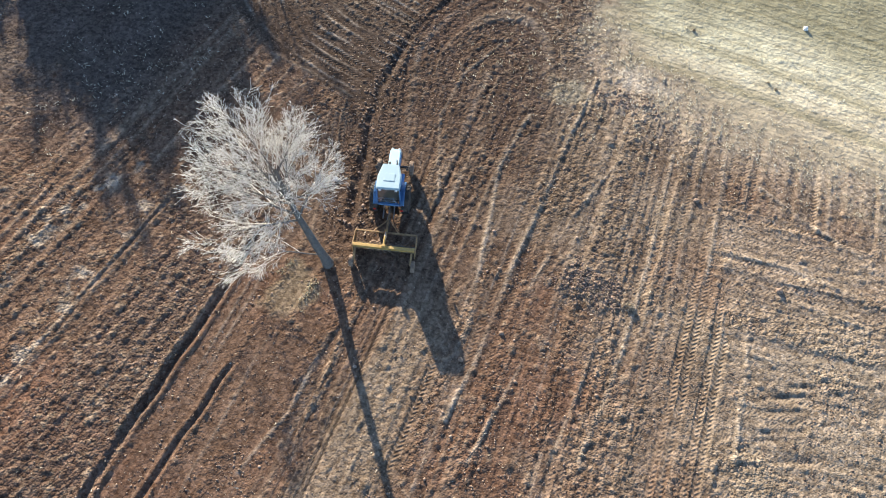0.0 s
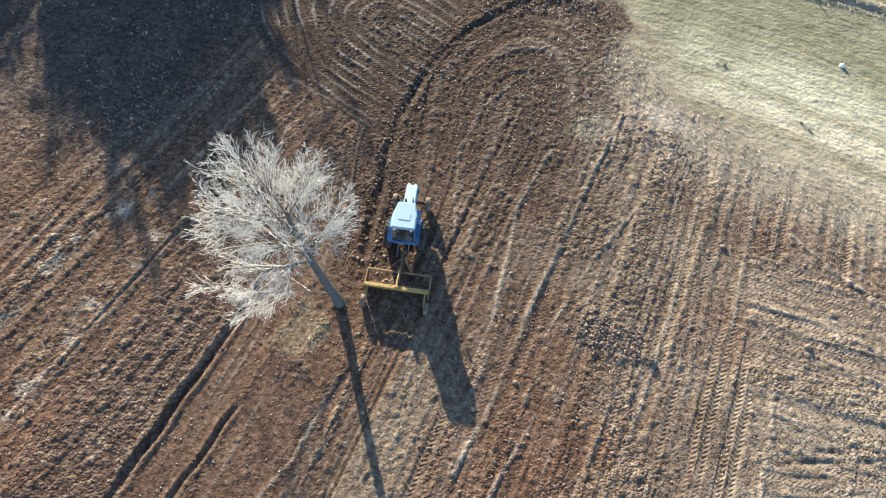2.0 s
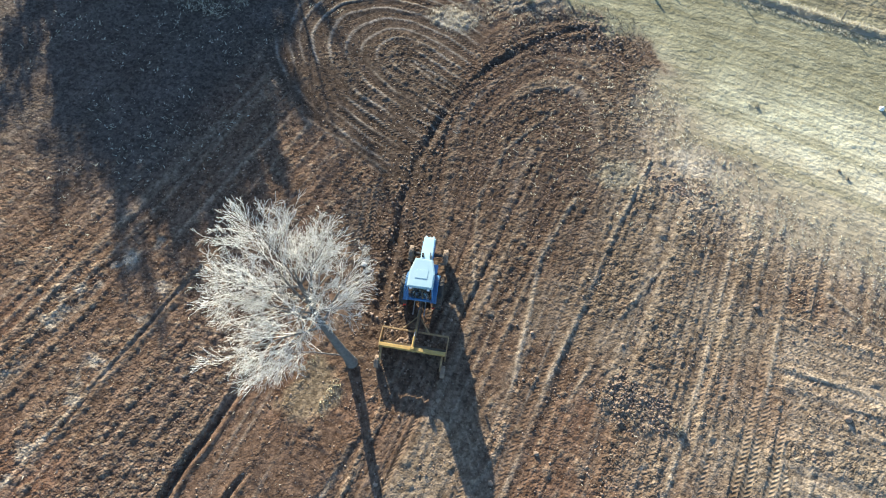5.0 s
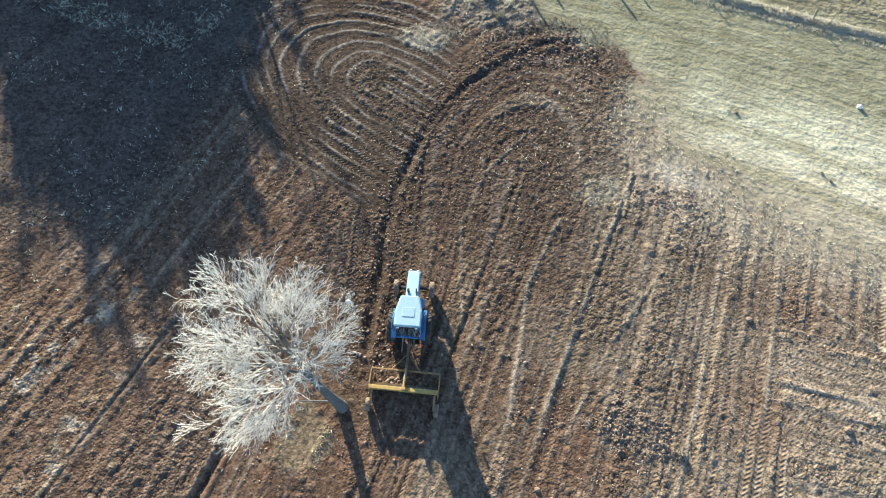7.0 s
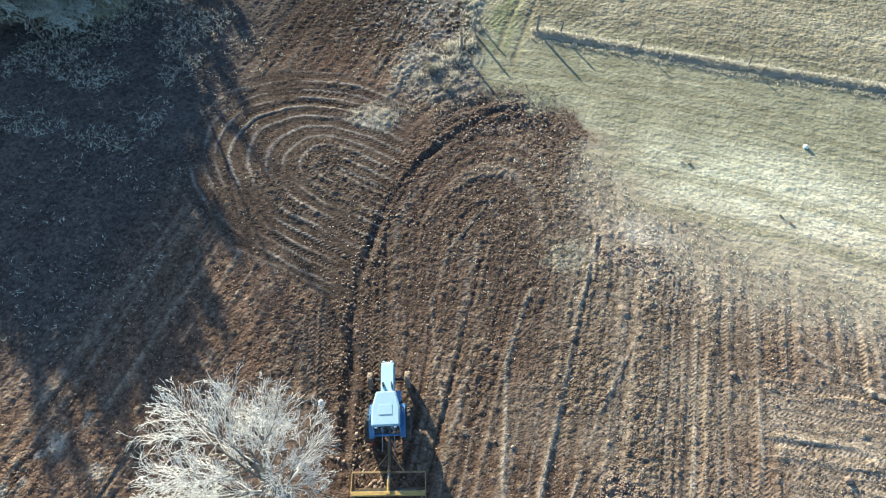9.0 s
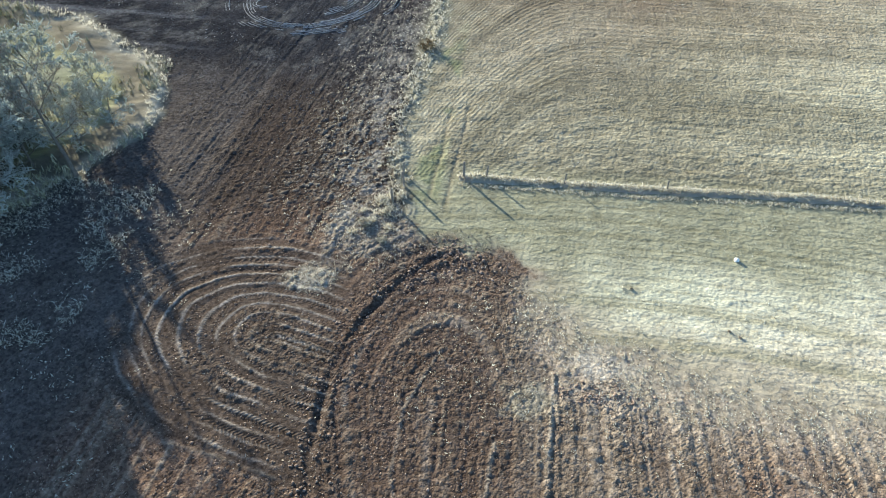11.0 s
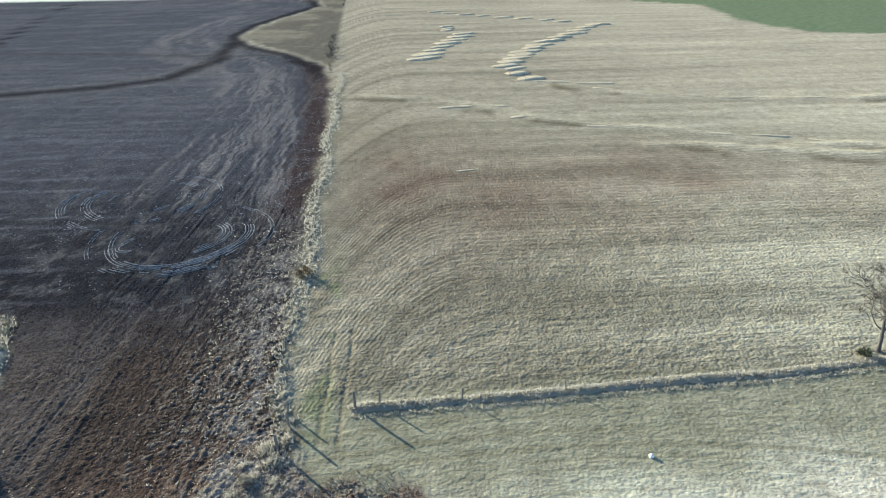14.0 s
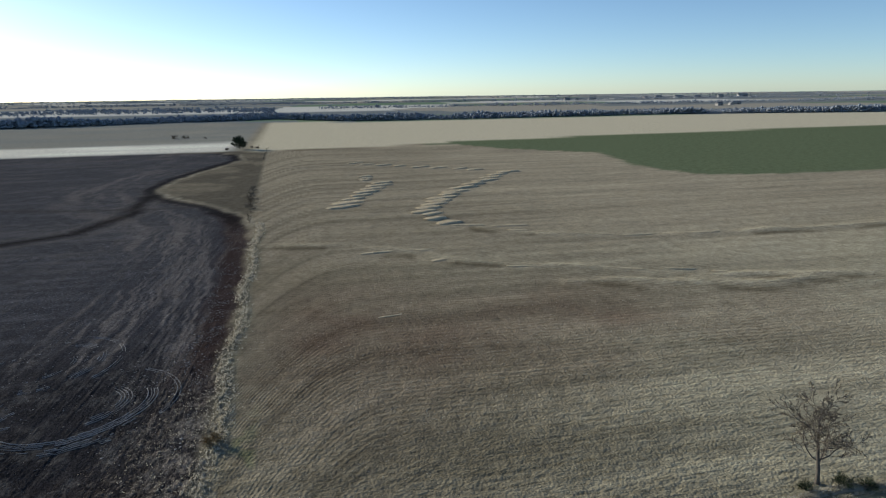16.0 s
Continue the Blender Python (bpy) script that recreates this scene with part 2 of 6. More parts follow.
def leafy(name, dark, light, scale=3.0, glow=0.45):
    """Thin dry grass or straw: lets light through."""
    mat = natural(name, dark, light, scale, island=0.6)
    nt = mat.node_tree
    b, out = nt.nodes["Principled BSDF"], nt.nodes["Material Output"]
    tr, mx = nt.nodes.new("ShaderNodeBsdfTranslucent"), nt.nodes.new("ShaderNodeMixShader")
    nt.links.new(b.inputs["Base Color"].links[0].from_socket, tr.inputs["Color"])
    mx.inputs[0].default_value = glow
    nt.links.new(b.outputs[0], mx.inputs[1])
    nt.links.new(tr.outputs[0], mx.inputs[2])
    nt.links.new(mx.outputs[0], out.inputs["Surface"])
    return mat


M_GROUND = ground_material()
M_CLOD = natural("clod_earth", (0.11, 0.075, 0.055), (0.30, 0.22, 0.17), 8.0)
M_STALK = natural("dry_stalk", (0.22, 0.17, 0.12), (0.52, 0.46, 0.36), 5.0)
M_DULL_STALK = natural("weathered_stalk", (0.14, 0.105, 0.075), (0.34, 0.275, 0.20), 5.0)
M_STRAW = leafy("dry_grass", (0.36, 0.33, 0.25), (0.68, 0.64, 0.53), 3.0)
M_VERGE = leafy("grey_dead_grass", (0.329, 0.299, 0.232), (0.610, 0.567, 0.470), 1.5)
M_HAY = natural("cut_hay", (0.38, 0.31, 0.205), (0.58, 0.485, 0.33), 2.2, bump=0.6, dist=0.12, island=0.2)
M_BARK = natural("grey_bark", (0.075, 0.07, 0.065), (0.19, 0.175, 0.16), 6.0, island=0.1)
M_TWIG = natural("pale_twigs", (0.40, 0.38, 0.34), (0.74, 0.71, 0.65), 2.0, island=0.7)
M_BARK_DARK = natural("dark_bark", (0.06, 0.052, 0.045), (0.16, 0.14, 0.12), 6.0, island=0.1)
M_TWIG_GREY = leafy("grey_green_twigs", (0.38, 0.40, 0.36), (0.62, 0.63, 0.57), 2.0, 0.5)
M_TWIG_DARK = natural("brown_twigs", (0.08, 0.07, 0.055), (0.20, 0.17, 0.14), 2.0, island=0.7)
M_SHRUB = natural("brown_shrub", (0.12, 0.085, 0.05), (0.30, 0.22, 0.13), 4.0, island=0.6)
M_EVER = natural("dark_evergreen", (0.022, 0.03, 0.02), (0.06, 0.075, 0.045), 0.6, island=0.6)
M_WOOD = natural("weathered_post", (0.10, 0.085, 0.07), (0.24, 0.21, 0.18), 14.0, island=0.2)
# far trees: distance haze is put into this pale blue-grey
M_BELT = natural("hazed_winter_wood", (0.19, 0.222, 0.26), (0.25, 0.28, 0.32), 0.05, island=0.3)

# ---- the ground: one sheet from the near field to the horizon ----
def spread(lo, hi, fine, grow_lo, grow_hi, far_lo, far_hi):
    """Even steps between lo and hi, growing steps beyond."""
    mid = np.arange(lo, hi + fine / 2, fine)
    def out(reach, grow):
        steps, at, d = [], 0.0, fine
        while at < reach:
            d *= 1 + (grow if at < 260 else 0.09)
            at += d
            steps.append(at)
        return np.array(steps)
    return np.concatenate([lo - out(far_lo, grow_lo)[::-1], mid, mid[-1] + out(far_hi, grow_hi)])


# field edges, in metres
SOIL = [(70, -60), (70, 14), (40, 19), (22, 22.4), (15.8, 24.0), (11.1, 24.7), (7.5, 25.7), (4.2, 26.8), (2.2, 28.8), (0.6, 30.6),
        (1.2, 33.2), (0.2, 34.6), (-2.0, 35.6), (-5.3, 35.9), (-7.8, 36.6), (-9.0, 38.5), (-9.6, 43), (-10.2, 50), (-10.6, 63), (-10.9, 78),
        (-10.6, 99), (-10.7, 121), (-11.7, 149), (-14.6, 176), (-24.6, 196), (-40.9, 218), (-46.9, 236), (-44.3, 262), (-35.5, 298),
        (-25.6, 329), (-29, 358), (-44, 375), (-98, 381), (-700, 386), (-700, -60)]
ISLAND = [(-57, 69.3), (-49, 67.5), (-39.5, 61), (-34.5, 58), (-31.6, 48.4), (-32.2, 45.8), (-34.2, 40.4), (-38, 36), (-52, 30), (-75, 30), (-80, 66)]
GREEN = [(78, 388), (99, 377), (115.5, 339), (150, 305), (146, 275), (139, 250), (141, 225), (150, 211), (167, 205), (221, 203), (700, 180), (700, 458),
         (326, 425), (209, 416), (99.5, 402)]


def arc_lane(x, y):
    """Lane coordinate of the near field: lanes run along y and swing round the headland in a half ring."""
    cx, cy = -3.6, 23.0
    west = step(1.0, -3.0, x - cx)
    shear = np.where(y < cy, (cy - y) * -0.30 * west, 0)
    shear = np.maximum(shear, -4.6)
    xx = x - cx + shear
    return np.hypot(xx, np.maximum(y - cy, 0) * 0.60), np.where(xx < 0, 1.0, 0.0)


def ring_lane(x, y):
    """Lane coordinate of the turning tracks: nested U shapes, open to the east; also the way along a lane."""
    along, off = 0.966 * (x + 14.0) - 0.26 * (y - 26.5), 0.26 * (x + 14.0) + 0.966 * (y - 26.5)
    back = np.minimum(along, 0) / 1.5
    w = np.hypot(off, back)
    return w, np.where(along > 0, along * np.sign(off), np.arctan2(back, off) * 5)


def ridge(u, seed, spacing):
    """A lane profile: uneven ridges, as one-dimensional noise."""
    v = u / spacing
    return vnoise(v, 0 * v + 0.5, seed) * 0.6 + vnoise(v * 2.3, 0 * v + 0.5, seed + 1) * 0.4


def streak(u, v, seed):
    """Lane marks: noise drawn out along the lane, at three widths."""
    return 0.62 * vnoise(u / 0.20, v * 0.16, seed) + 0.55 * vnoise(u / 0.46, v * 0.09, seed + 1) + 0.6 * vnoise(u / 1.5, v * 0.05, seed + 2)


def lumps(x, y, cell, seed, share):
    """Rounded clods of uneven size, one to a cell where share says so: their height, and a tone of their own."""
    ix, iy = np.floor(x / cell), np.floor(y / cell)
    top, hue = np.zeros(x.shape), np.zeros(x.shape)
    for dx in (-1, 0, 1):
        for dy in (-1, 0, 1):
            cx, cy = ix + dx, iy + dy
            r = cell * (0.26 + 0.44 * lattice(cx, cy, seed + 2) ** 1.5)
            q = ((x - (cx + lattice(cx, cy, seed)) * cell) ** 2 + (y - (cy + lattice(cx, cy, seed + 1)) * cell) ** 2) / (r * r)
            h = r * np.sqrt(np.clip(1 - q, 0, 1)) * (lattice(cx, cy, seed + 3) < share)
            hue = np.where(h > top, lattice(cx, cy, seed + 4), hue)
            top = np.maximum(top, h)
    return top, hue


def lane_bands(u, v, seed):
    """What wheels left along a lane: tread prints, and thin pale lips at some lane edges, both broken along the way."""
    k = np.floor(u / 0.52)
    part_ = u / 0.52 - k
    kind = lattice(k, 0 * k, seed)
    broken = step(-0.35, 0.1, vnoise(v * 0.10 + 9.7 * k, 0 * v + 0.5, seed + 1))
    pressed = (kind < 0.42) * broken * step(0.06, 0.16, part_) * step(0.94, 0.84, part_)
    lip = np.exp(-((part_ - 0.08 - 0.5 * lattice(k, 0 * k, seed + 2)) * 0.52 / 0.07) ** 2) * (lattice(k, 0 * k, seed + 3) < 0.26) * step(-0.25, 0.35, vnoise(v * 0.13 + 3.1 * k, 0 * v + 0.5, seed + 4))
    return pressed, lip


def off_path(x, y, pts):
    """Distance from a path of straight pieces."""
    d = np.full(x.shape, 1e9)
    for (x1, y1), (x2, y2) in zip(pts, pts[1:]):
        ex, ey = x2 - x1, y2 - y1
        t = np.clip(((x - x1) * ex + (y - y1) * ey) / (ex * ex + ey * ey), 0, 1)
        d = np.minimum(d, np.hypot(x - x1 - t * ex, y - y1 - t * ey))
    return d


# the open furrow round the turned ground, and pale ridges between the wheel tracks
FURROW = [(-7.4, 9.6), (-8.7, 14.4), (-10.2, 19.2), (-10.0, 24.8), (-9.0, 28.6), (-7.2, 31.8), (-5.0, 34.4), (-3.0, 35.2)]
RIDGES = [[(1.8, 0.7), (2.1, 4.2), (2.1, 10.1), (2.5, 15.1), (2.6, 19.1), (3.0, 25.6)], [(0.7, 2.9), (1.1, 5.5), (-0.7, 16.3), (-0.2, 20.9)], [(8.5, 1.3), (9.2, 7.3), (9.3, 12.7), (9.3, 16.4), (9.1, 21.4)],
          [(12.6, 13.4), (12.6, 15.7), (12.2, 22.8)], [(14.5, 21.1), (17.8, 19.5), (20.8, 18.5)], [(13.0, 15.6), (16.5, 16.1), (21.1, 15.7)], [(15.0, 13.8), (15.6, 9.5), (15.7, 4.0)]]
THIN = [[(3.3, 8.6), (4.1, 12.8), (4.7, 15.5), (6.1, 19.7)], [(3.5, -0.9), (4.4, 4.9)], [(7.2, 0.7), (7.8, 8.0)], [(5.6, 13.9), (6.1, 20.0)], [(16.4, 14.1), (21.6, 13.9)], [(15.8, 10.0), (21.8, 10.6)],
        [(-19.2, -4.2), (-18.4, 1.5), (-17.7, 7.8)], [(-6.5, -5.3), (-5.6, -1.9), (-5.6, 2.6)], [(-3.3, 12.5), (-5.6, 18.7), (-5.5, 22.5), (-3.9, 26.6)], [(3.2, 21.2), (4.1, 21.9), (5.0, 21.7)], [(-18.0, 19.1), (-14.7, 18.6), (-11.5, 17.8)]]
STRAW = [[(-23.6, -3.0), (-23.2, 1.7), (-22.6, 5.0), (-21.1, 8.1)], [(-19.9, -6.5), (-19.2, -2.2), (-19.6, 1.5), (-19.1, 5.7)]]
# grassed terraces across the stubble, seen from afar as pale lips with shade under them
DITCH = [(-110, 146), (-63, 159), (-51, 167), (-44, 190), (-46, 220)]
TERRACES = [[(-8, 143), (10, 138.8), (26, 123), (46, 110), (68, 100), (96, 91.5), (180, 78)], [(34.8, 153.9), (46.4, 141.7), (68, 129.5), (95, 126), (138, 124), (240, 112)], [(42, 102), (68, 94.5), (101, 87), (180, 72)]]


def groove(d, width, depth):
    """A rut with banks thrown up on both sides."""
    q = (d / width) ** 2
    return depth * (-np.exp(-q) + 0.45 * np.exp(-((np.abs(d) - 1.7 * width) / (0.8 * width)) ** 2))


LANES = {}


def field(x, y):
    """Height, tone and grassiness of the ground at arrays of places."""
    near = step(140, 60, np.hypot(x, y - 25))
    wob = fbm(x, y, 0.25, 3, 40) * 0.8
    wx, wy = x + wob, y + fbm(x, y, 0.25, 3, 50) * 0.8
    soft = 0.75 + 0.003 * np.hypot(x, y) + 1.5 * step(35, 29, y) * step(-2, 3, x)
    s = inside(wx, wy, SOIL)
    soil = step(-1.6 * soft, 0.7 * soft, s + 0.9 * fbm(x, y, 0.8, 4, 60) * step(60, 40, y))
    isl = step(-0.8, 0.8, inside(wx, wy, ISLAND))
    soil = soil * (1 - isl)
    grassy = 1 - soil
    # lanes
    u, left = arc_lane(x, y)
    w, w_way = ring_lane(x, y)
    lw = x - 0.11 * y
    in_ring = step(8.3, 7.5, w + 0.35 * wob) * step(-9.4, -10.8, x + 0.12 * (y - 26))
    west = step(-10.6, -12.4, x + 0.02 * y) * (1 - in_ring)
    arc = (1 - west) * (1 - in_ring)
    fan = step(14.0, 16.0, x + 0.25 * (y - 8)) * step(21, 17, y) * arc
    arc = arc - fan
    bend = 0.12 * fbm(x, y, 0.5, 2, 70)
    v_arc = np.where(y > 23, np.arctan2(x + 3.6, np.maximum(y - 23, 0.01)) * 7, np.where(left > 0.5, y - 34, 34 - y))
    uf = -0.10 * x + y + 0.010 * (x - 15) * (y - 16)
    lane_u = np.where(fan > 0.5, uf, np.where(in_ring > 0.5, w, np.where(west > 0.5, lw, u + left * 40))) + 0.5 * bend
    lane_v = np.where(fan > 0.5, x, np.where(in_ring > 0.5, w_way, np.where(west > 0.5, y, v_arc)))
    pressed, lip = lane_bands(lane_u + 100, lane_v, 3)
    fresh = arc * step(8.6, 6.6, u) * step(13, 20, y) * step(3.2, 0.2, x)
    compact = step(-12.6, -11.6, x) * step(-4.6, -6.0, x) * step(8, 3, y)
    cloddy = west * step(-17.6, -16.2, x + 0.6 * wob) * step(-11.6, -12.6, x) * step(16, 8, y)
    pressed = soil * pressed * near * (1 - 0.85 * fresh) * (1 - 0.8 * compact) * (1 - 0.85 * west) * (1 - 0.6 * fan) * (0.45 + 0.55 * step(-0.3, 0.3, fbm(x, y, 0.12, 2, 75))) * step(45, 37, y)
    ring_phase = (w + 0.9 * bend + 0.10 * wob) * 2 * math.pi / 0.80 + 2.6 * ridge(w, 9, 2.2)
    ring_lip = in_ring * step(0.74, 0.98, np.sin(ring_phase)) * step(-0.5, 0.2, vnoise(x * 0.4, y * 0.4, 29))
    p_ring = 0.30 * np.sin(ring_phase) + 0.30 * np.sin((w + bend) * 2 * math.pi / 0.37 + 1.0) + 0.65 * streak(w + 1.2 * bend, w_way, 5) + 0.9 * ring_lip
    p_ring = p_ring * (0.6 + 0.6 * vnoise(x * 0.28, y * 0.28, 12)).clip(0.1, 1.1)
    fine = 0.8 * vnoise(lane_u / 0.21, lane_v * 0.09, 23) + 0.6 * vnoise(lane_u / 0.46, lane_v * 0.05, 24) + 0.25 * vnoise(lane_u / 1.5, lane_v * 0.05, 26)
    lane = in_ring * p_ring + (1 - in_ring) * fine * (1 + 0.10 * fresh) * (1 - 0.6 * compact) * (1 - 0.5 * fan)
    # clods: thick in the broken bands, thin where wheels have pressed the ground
    rough = step(-0.1, 0.7, 0.7 * fbm(x, y, 0.25, 3, 80) + 0.7 * vnoise(lane_u / 0.9, lane_v * 0.06, 81))
    stony = step(-21, -15, x) * step(36, 41, y) * step(-7, -9, x)
    amount = np.clip(0.16 + 0.60 * rough + 0.55 * stony + 0.6 * cloddy + 0.32 * fresh + 0.16 * west - 0.5 * compact - 0.25 * in_ring, 0.04, 1) * (1 - 0.9 * pressed) * soil * step(100, 70, y)
    xw, yw = x + 0.10 * fbm(x, y, 2.6, 2, 701), y + 0.10 * fbm(x, y, 2.6, 2, 703)
    big, hue_b = lumps(xw, yw, 0.40, 700, 0.40 * amount)
    small_, hue_s = lumps(xw + 0.1, yw, 0.23, 720, 0.95 * amount)
    crumbs = fbm(x, y, 1.3, 2, 90) * 0.25 + np.abs(fbm(x, y, 3.2, 2, 95, 0.9)) * 0.5
    h = soil * (0.040 * lane * (1 + 0.15 * in_ring) + 0.030 * (0.4 + 0.8 * rough) * crumbs + (0.25 + 0.2 * stony) * big + 0.36 * np.maximum(small_ - 0.5 * big, 0) - 0.020 * pressed + 0.030 * lip * (1 - in_ring) * (1 - fresh) * (1 - cloddy) * (1 - 0.6 * fan) * near)
    # marked furrows and wheel ruts
    def line(x1, y1, x2, y2, width, depth, bow=0.0):
        t = (y - y1) / (y2 - y1)
        cx = x1 + (x2 - x1) * t + bow * t * (1 - t) + 0.10 * vnoise(y * 0.6, 0 * y, 7)
        ends = step(-0.02, 0.04, t) * step(1.02, 0.96, t)
        return groove(x - cx, 0.6 * width, 0.8 * depth) * ends * (0.7 + 0.3 * vnoise(y * 0.35 + x1, 0 * y, 19))
    h = h + line(-12.6, -14, -11.95, 6.2, 0.34, 0.30) + line(-10.5, -14, -9.4, -0.6, 0.24, 0.18) + line(-19.7, -9, -17.7, 7.8, 0.2, 0.10, -0.3)
    trench = off_path(x + 0.25 * wob, y + 0.2 * wob, FURROW)
    h = h + groove(trench, 0.26, 0.17) * np.clip(0.6 + 0.7 * vnoise(x * 0.55, y * 0.55, 14), 0, 1.2)
    verge = np.exp(-((x + 9.5 - 0.5 * np.sin(y * 0.21)) / 1.1) ** 2) * step(37, 40, y) * step(180, 160, y)
    clumps, hue_v = lumps(x + 0.25 * fbm(x, y, 1.6, 2, 741), y * 0.8 + 0.25 * fbm(x, y, 1.6, 2, 743), 0.55, 740, 0.85 * verge)
    h = h + 0.55 * clumps * verge
    raised = 0 * x
    for ways, wide, much in ((RIDGES, 0.13, 1.0), (THIN, 0.09, 0.75)):
        for k, way in enumerate(ways):
            raised = np.maximum(raised, much * np.exp(-(off_path(x + 0.1 * wob, y, way) / wide) ** 2) * (0.65 + 0.6 * vnoise(x * 0.6 + k, y * 0.6, 18)))
    raised = np.clip(raised, 0, 1) * soil
    h = h + 0.07 * raised
    # grass, stubble rows and far fields
    north = step(43.0, 46.0, y)
    row_phase = np.where(y > 43.2, y + 0.05 * x + 0.085 * np.clip(9 - x, 0, 30) ** 2 + 0.7 * fbm(x, y, 0.03, 2, 120), y + 0.006 * (x - 7) ** 2 + 0.5 * fbm(x, y, 0.06, 2, 121))
    rows = np.sin(row_phase * 2 * math.pi / 1.02)
    h = h + grassy * near * ((0.011 + 0.009 * north) * fbm(x, y, 1.1, 4, 110, 0.7) + 0.03 * fbm(x * 0.5, y, 0.9, 4, 111, 0.7) * (0.25 + 0.75 * north) + 0.016 * rows * (0.35 + 0.65 * north) * step(75, 55, y))
    h = h + grassy * isl * 0.25 * fbm(x, y, 0.3, 3, 130)
    h = h + (1 - near) * 0.10 * fbm(x, y, 0.12, 3, 135)
    terrace = 0 * x
    for k, way in enumerate(TERRACES):
        d_t = off_path(x + 2 * fbm(x, y, 0.08, 2, 136), y + 1.6 * fbm(x, y, 0.10, 3, 137 + k), way)
        terrace = np.maximum(terrace, np.exp(-(d_t / 1.25) ** 2) * (0.55 + 0.5 * vnoise(x * 0.11, y * 0.11 + k, 138)).clip(0, 1))
    h = h + 0.42 * terrace * grassy
    # strip below each terrace lip: weed clumps, and the lip's shade put into the tone
    weedy_shade = 0 * x
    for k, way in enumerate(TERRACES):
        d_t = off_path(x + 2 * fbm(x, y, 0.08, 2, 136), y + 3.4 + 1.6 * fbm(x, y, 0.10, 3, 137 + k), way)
        weedy_shade = np.maximum(weedy_shade, np.exp(-(d_t / 1.7) ** 2) * step(-0.3, 0.4, fbm(x, y, 0.12, 3, 139 + k)))
    # tone
    def c(*v):
        return np.array(v)[None, :]
    def lay(base, mask, col):
        return base + mask[:, None] * (col - base)
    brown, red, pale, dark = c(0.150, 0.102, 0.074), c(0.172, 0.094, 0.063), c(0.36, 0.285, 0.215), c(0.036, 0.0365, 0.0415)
    tone = brown + 0 * x[:, None]
    tone = lay(tone, np.clip(step(-0.3, 0.6, fbm(x, y, 0.11, 3, 140)) * 0.6 + 0.12 * west + 0.2 * compact, 0, 1) * (1 - 0.6 * step(16, 26, y)), red)
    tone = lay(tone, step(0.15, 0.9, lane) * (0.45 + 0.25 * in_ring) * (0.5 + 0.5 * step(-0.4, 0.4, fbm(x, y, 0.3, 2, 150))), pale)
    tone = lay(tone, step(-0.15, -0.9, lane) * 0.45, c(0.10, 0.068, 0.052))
    tone = lay(tone, cloddy * 0.55, c(0.125, 0.090, 0.074))
    tone = lay(tone, step(0.05, 0.16, big) * (hue_b - 0.35).clip(0, 1) * 0.85, c(0.31, 0.24, 0.175))
    tone = lay(tone, step(0.03, 0.10, small_) * (hue_s - 0.4).clip(0, 1) * 0.85, c(0.33, 0.26, 0.19))
    tone = lay(tone, lip * 0.4 * (1 - fresh) * (1 - in_ring) * (1 - cloddy), c(0.40, 0.33, 0.26))
    tone = lay(tone, raised * 0.72, c(0.46, 0.39, 0.31))
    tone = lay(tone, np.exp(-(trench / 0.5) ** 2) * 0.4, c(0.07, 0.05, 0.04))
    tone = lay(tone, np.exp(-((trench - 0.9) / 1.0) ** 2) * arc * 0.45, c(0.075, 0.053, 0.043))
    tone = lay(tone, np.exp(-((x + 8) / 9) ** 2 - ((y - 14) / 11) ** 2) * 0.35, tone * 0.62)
    for way in STRAW:
        tone = lay(tone, np.exp(-(off_path(x + 0.5 * wob, y, way) / 0.55) ** 2) * step(-0.1, 0.5, fbm(x, y, 1.4, 3, 153)) * 0.7, c(0.46, 0.405, 0.33))
    tone = lay(tone, in_ring * 0.75, tone * 0.34 + 0.22 * c(0.105, 0.096, 0.088))
    tone = lay(tone, ring_lip * 0.65, c(0.34, 0.285, 0.24))
    tone = lay(tone, step(12, 27, y) * 0.5 * step(40, 30, y), tone * c(0.94, 1.02, 1.08))
    tone = lay(tone, fresh * 0.62, tone * 0.40 + 0.5 * c(0.076, 0.058, 0.050))
    swirl = step(0.15, 0.9, vnoise(lane_u / 0.34, lane_v * 0.10, 31) + 0.5 * vnoise(lane_u / 1.1, lane_v * 0.07, 32))
    tone = lay(tone, fresh * swirl * 0.30, c(0.25, 0.205, 0.17))
    tone = lay(tone, step(0.0, 0.6, fbm(x, y, 0.22, 4, 160)) * 0.3 * step(-6, 4, x), c(0.27, 0.222, 0.17))
    tone = lay(tone, step(-4, -2.5, x - 0.1 * y) * step(9, 3, y) * step(1.5, -1, x) * 0.5, c(0.30, 0.245, 0.18))
    tone = lay(tone, step(3, 17, x + 0.3 * (y - 5)) * (0.36 + 0.25 * fbm(x, y, 0.3, 3, 161)).clip(0, 0.7), c(0.35, 0.285, 0.21))
    tone = lay(tone, np.exp(-((x - 2) / 6) ** 2 - ((y - 17) / 7) ** 2) * 0.35, tone * 0.62)
    tone = lay(tone, step(4.0, 0.6, s + 1.2 * fbm(x, y, 0.6, 3, 162)) * step(20, 25, y) * step(34, 31, y) * step(-1, 3, x) * 0.55, c(0.40, 0.33, 0.255))
    tone = lay(tone, fan * 0.35, c(0.38, 0.32, 0.245))
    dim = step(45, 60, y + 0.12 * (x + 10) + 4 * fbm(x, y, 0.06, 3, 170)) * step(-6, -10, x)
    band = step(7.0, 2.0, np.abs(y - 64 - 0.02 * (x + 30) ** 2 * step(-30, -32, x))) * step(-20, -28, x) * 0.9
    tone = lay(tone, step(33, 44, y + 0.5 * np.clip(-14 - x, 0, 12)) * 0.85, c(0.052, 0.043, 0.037))
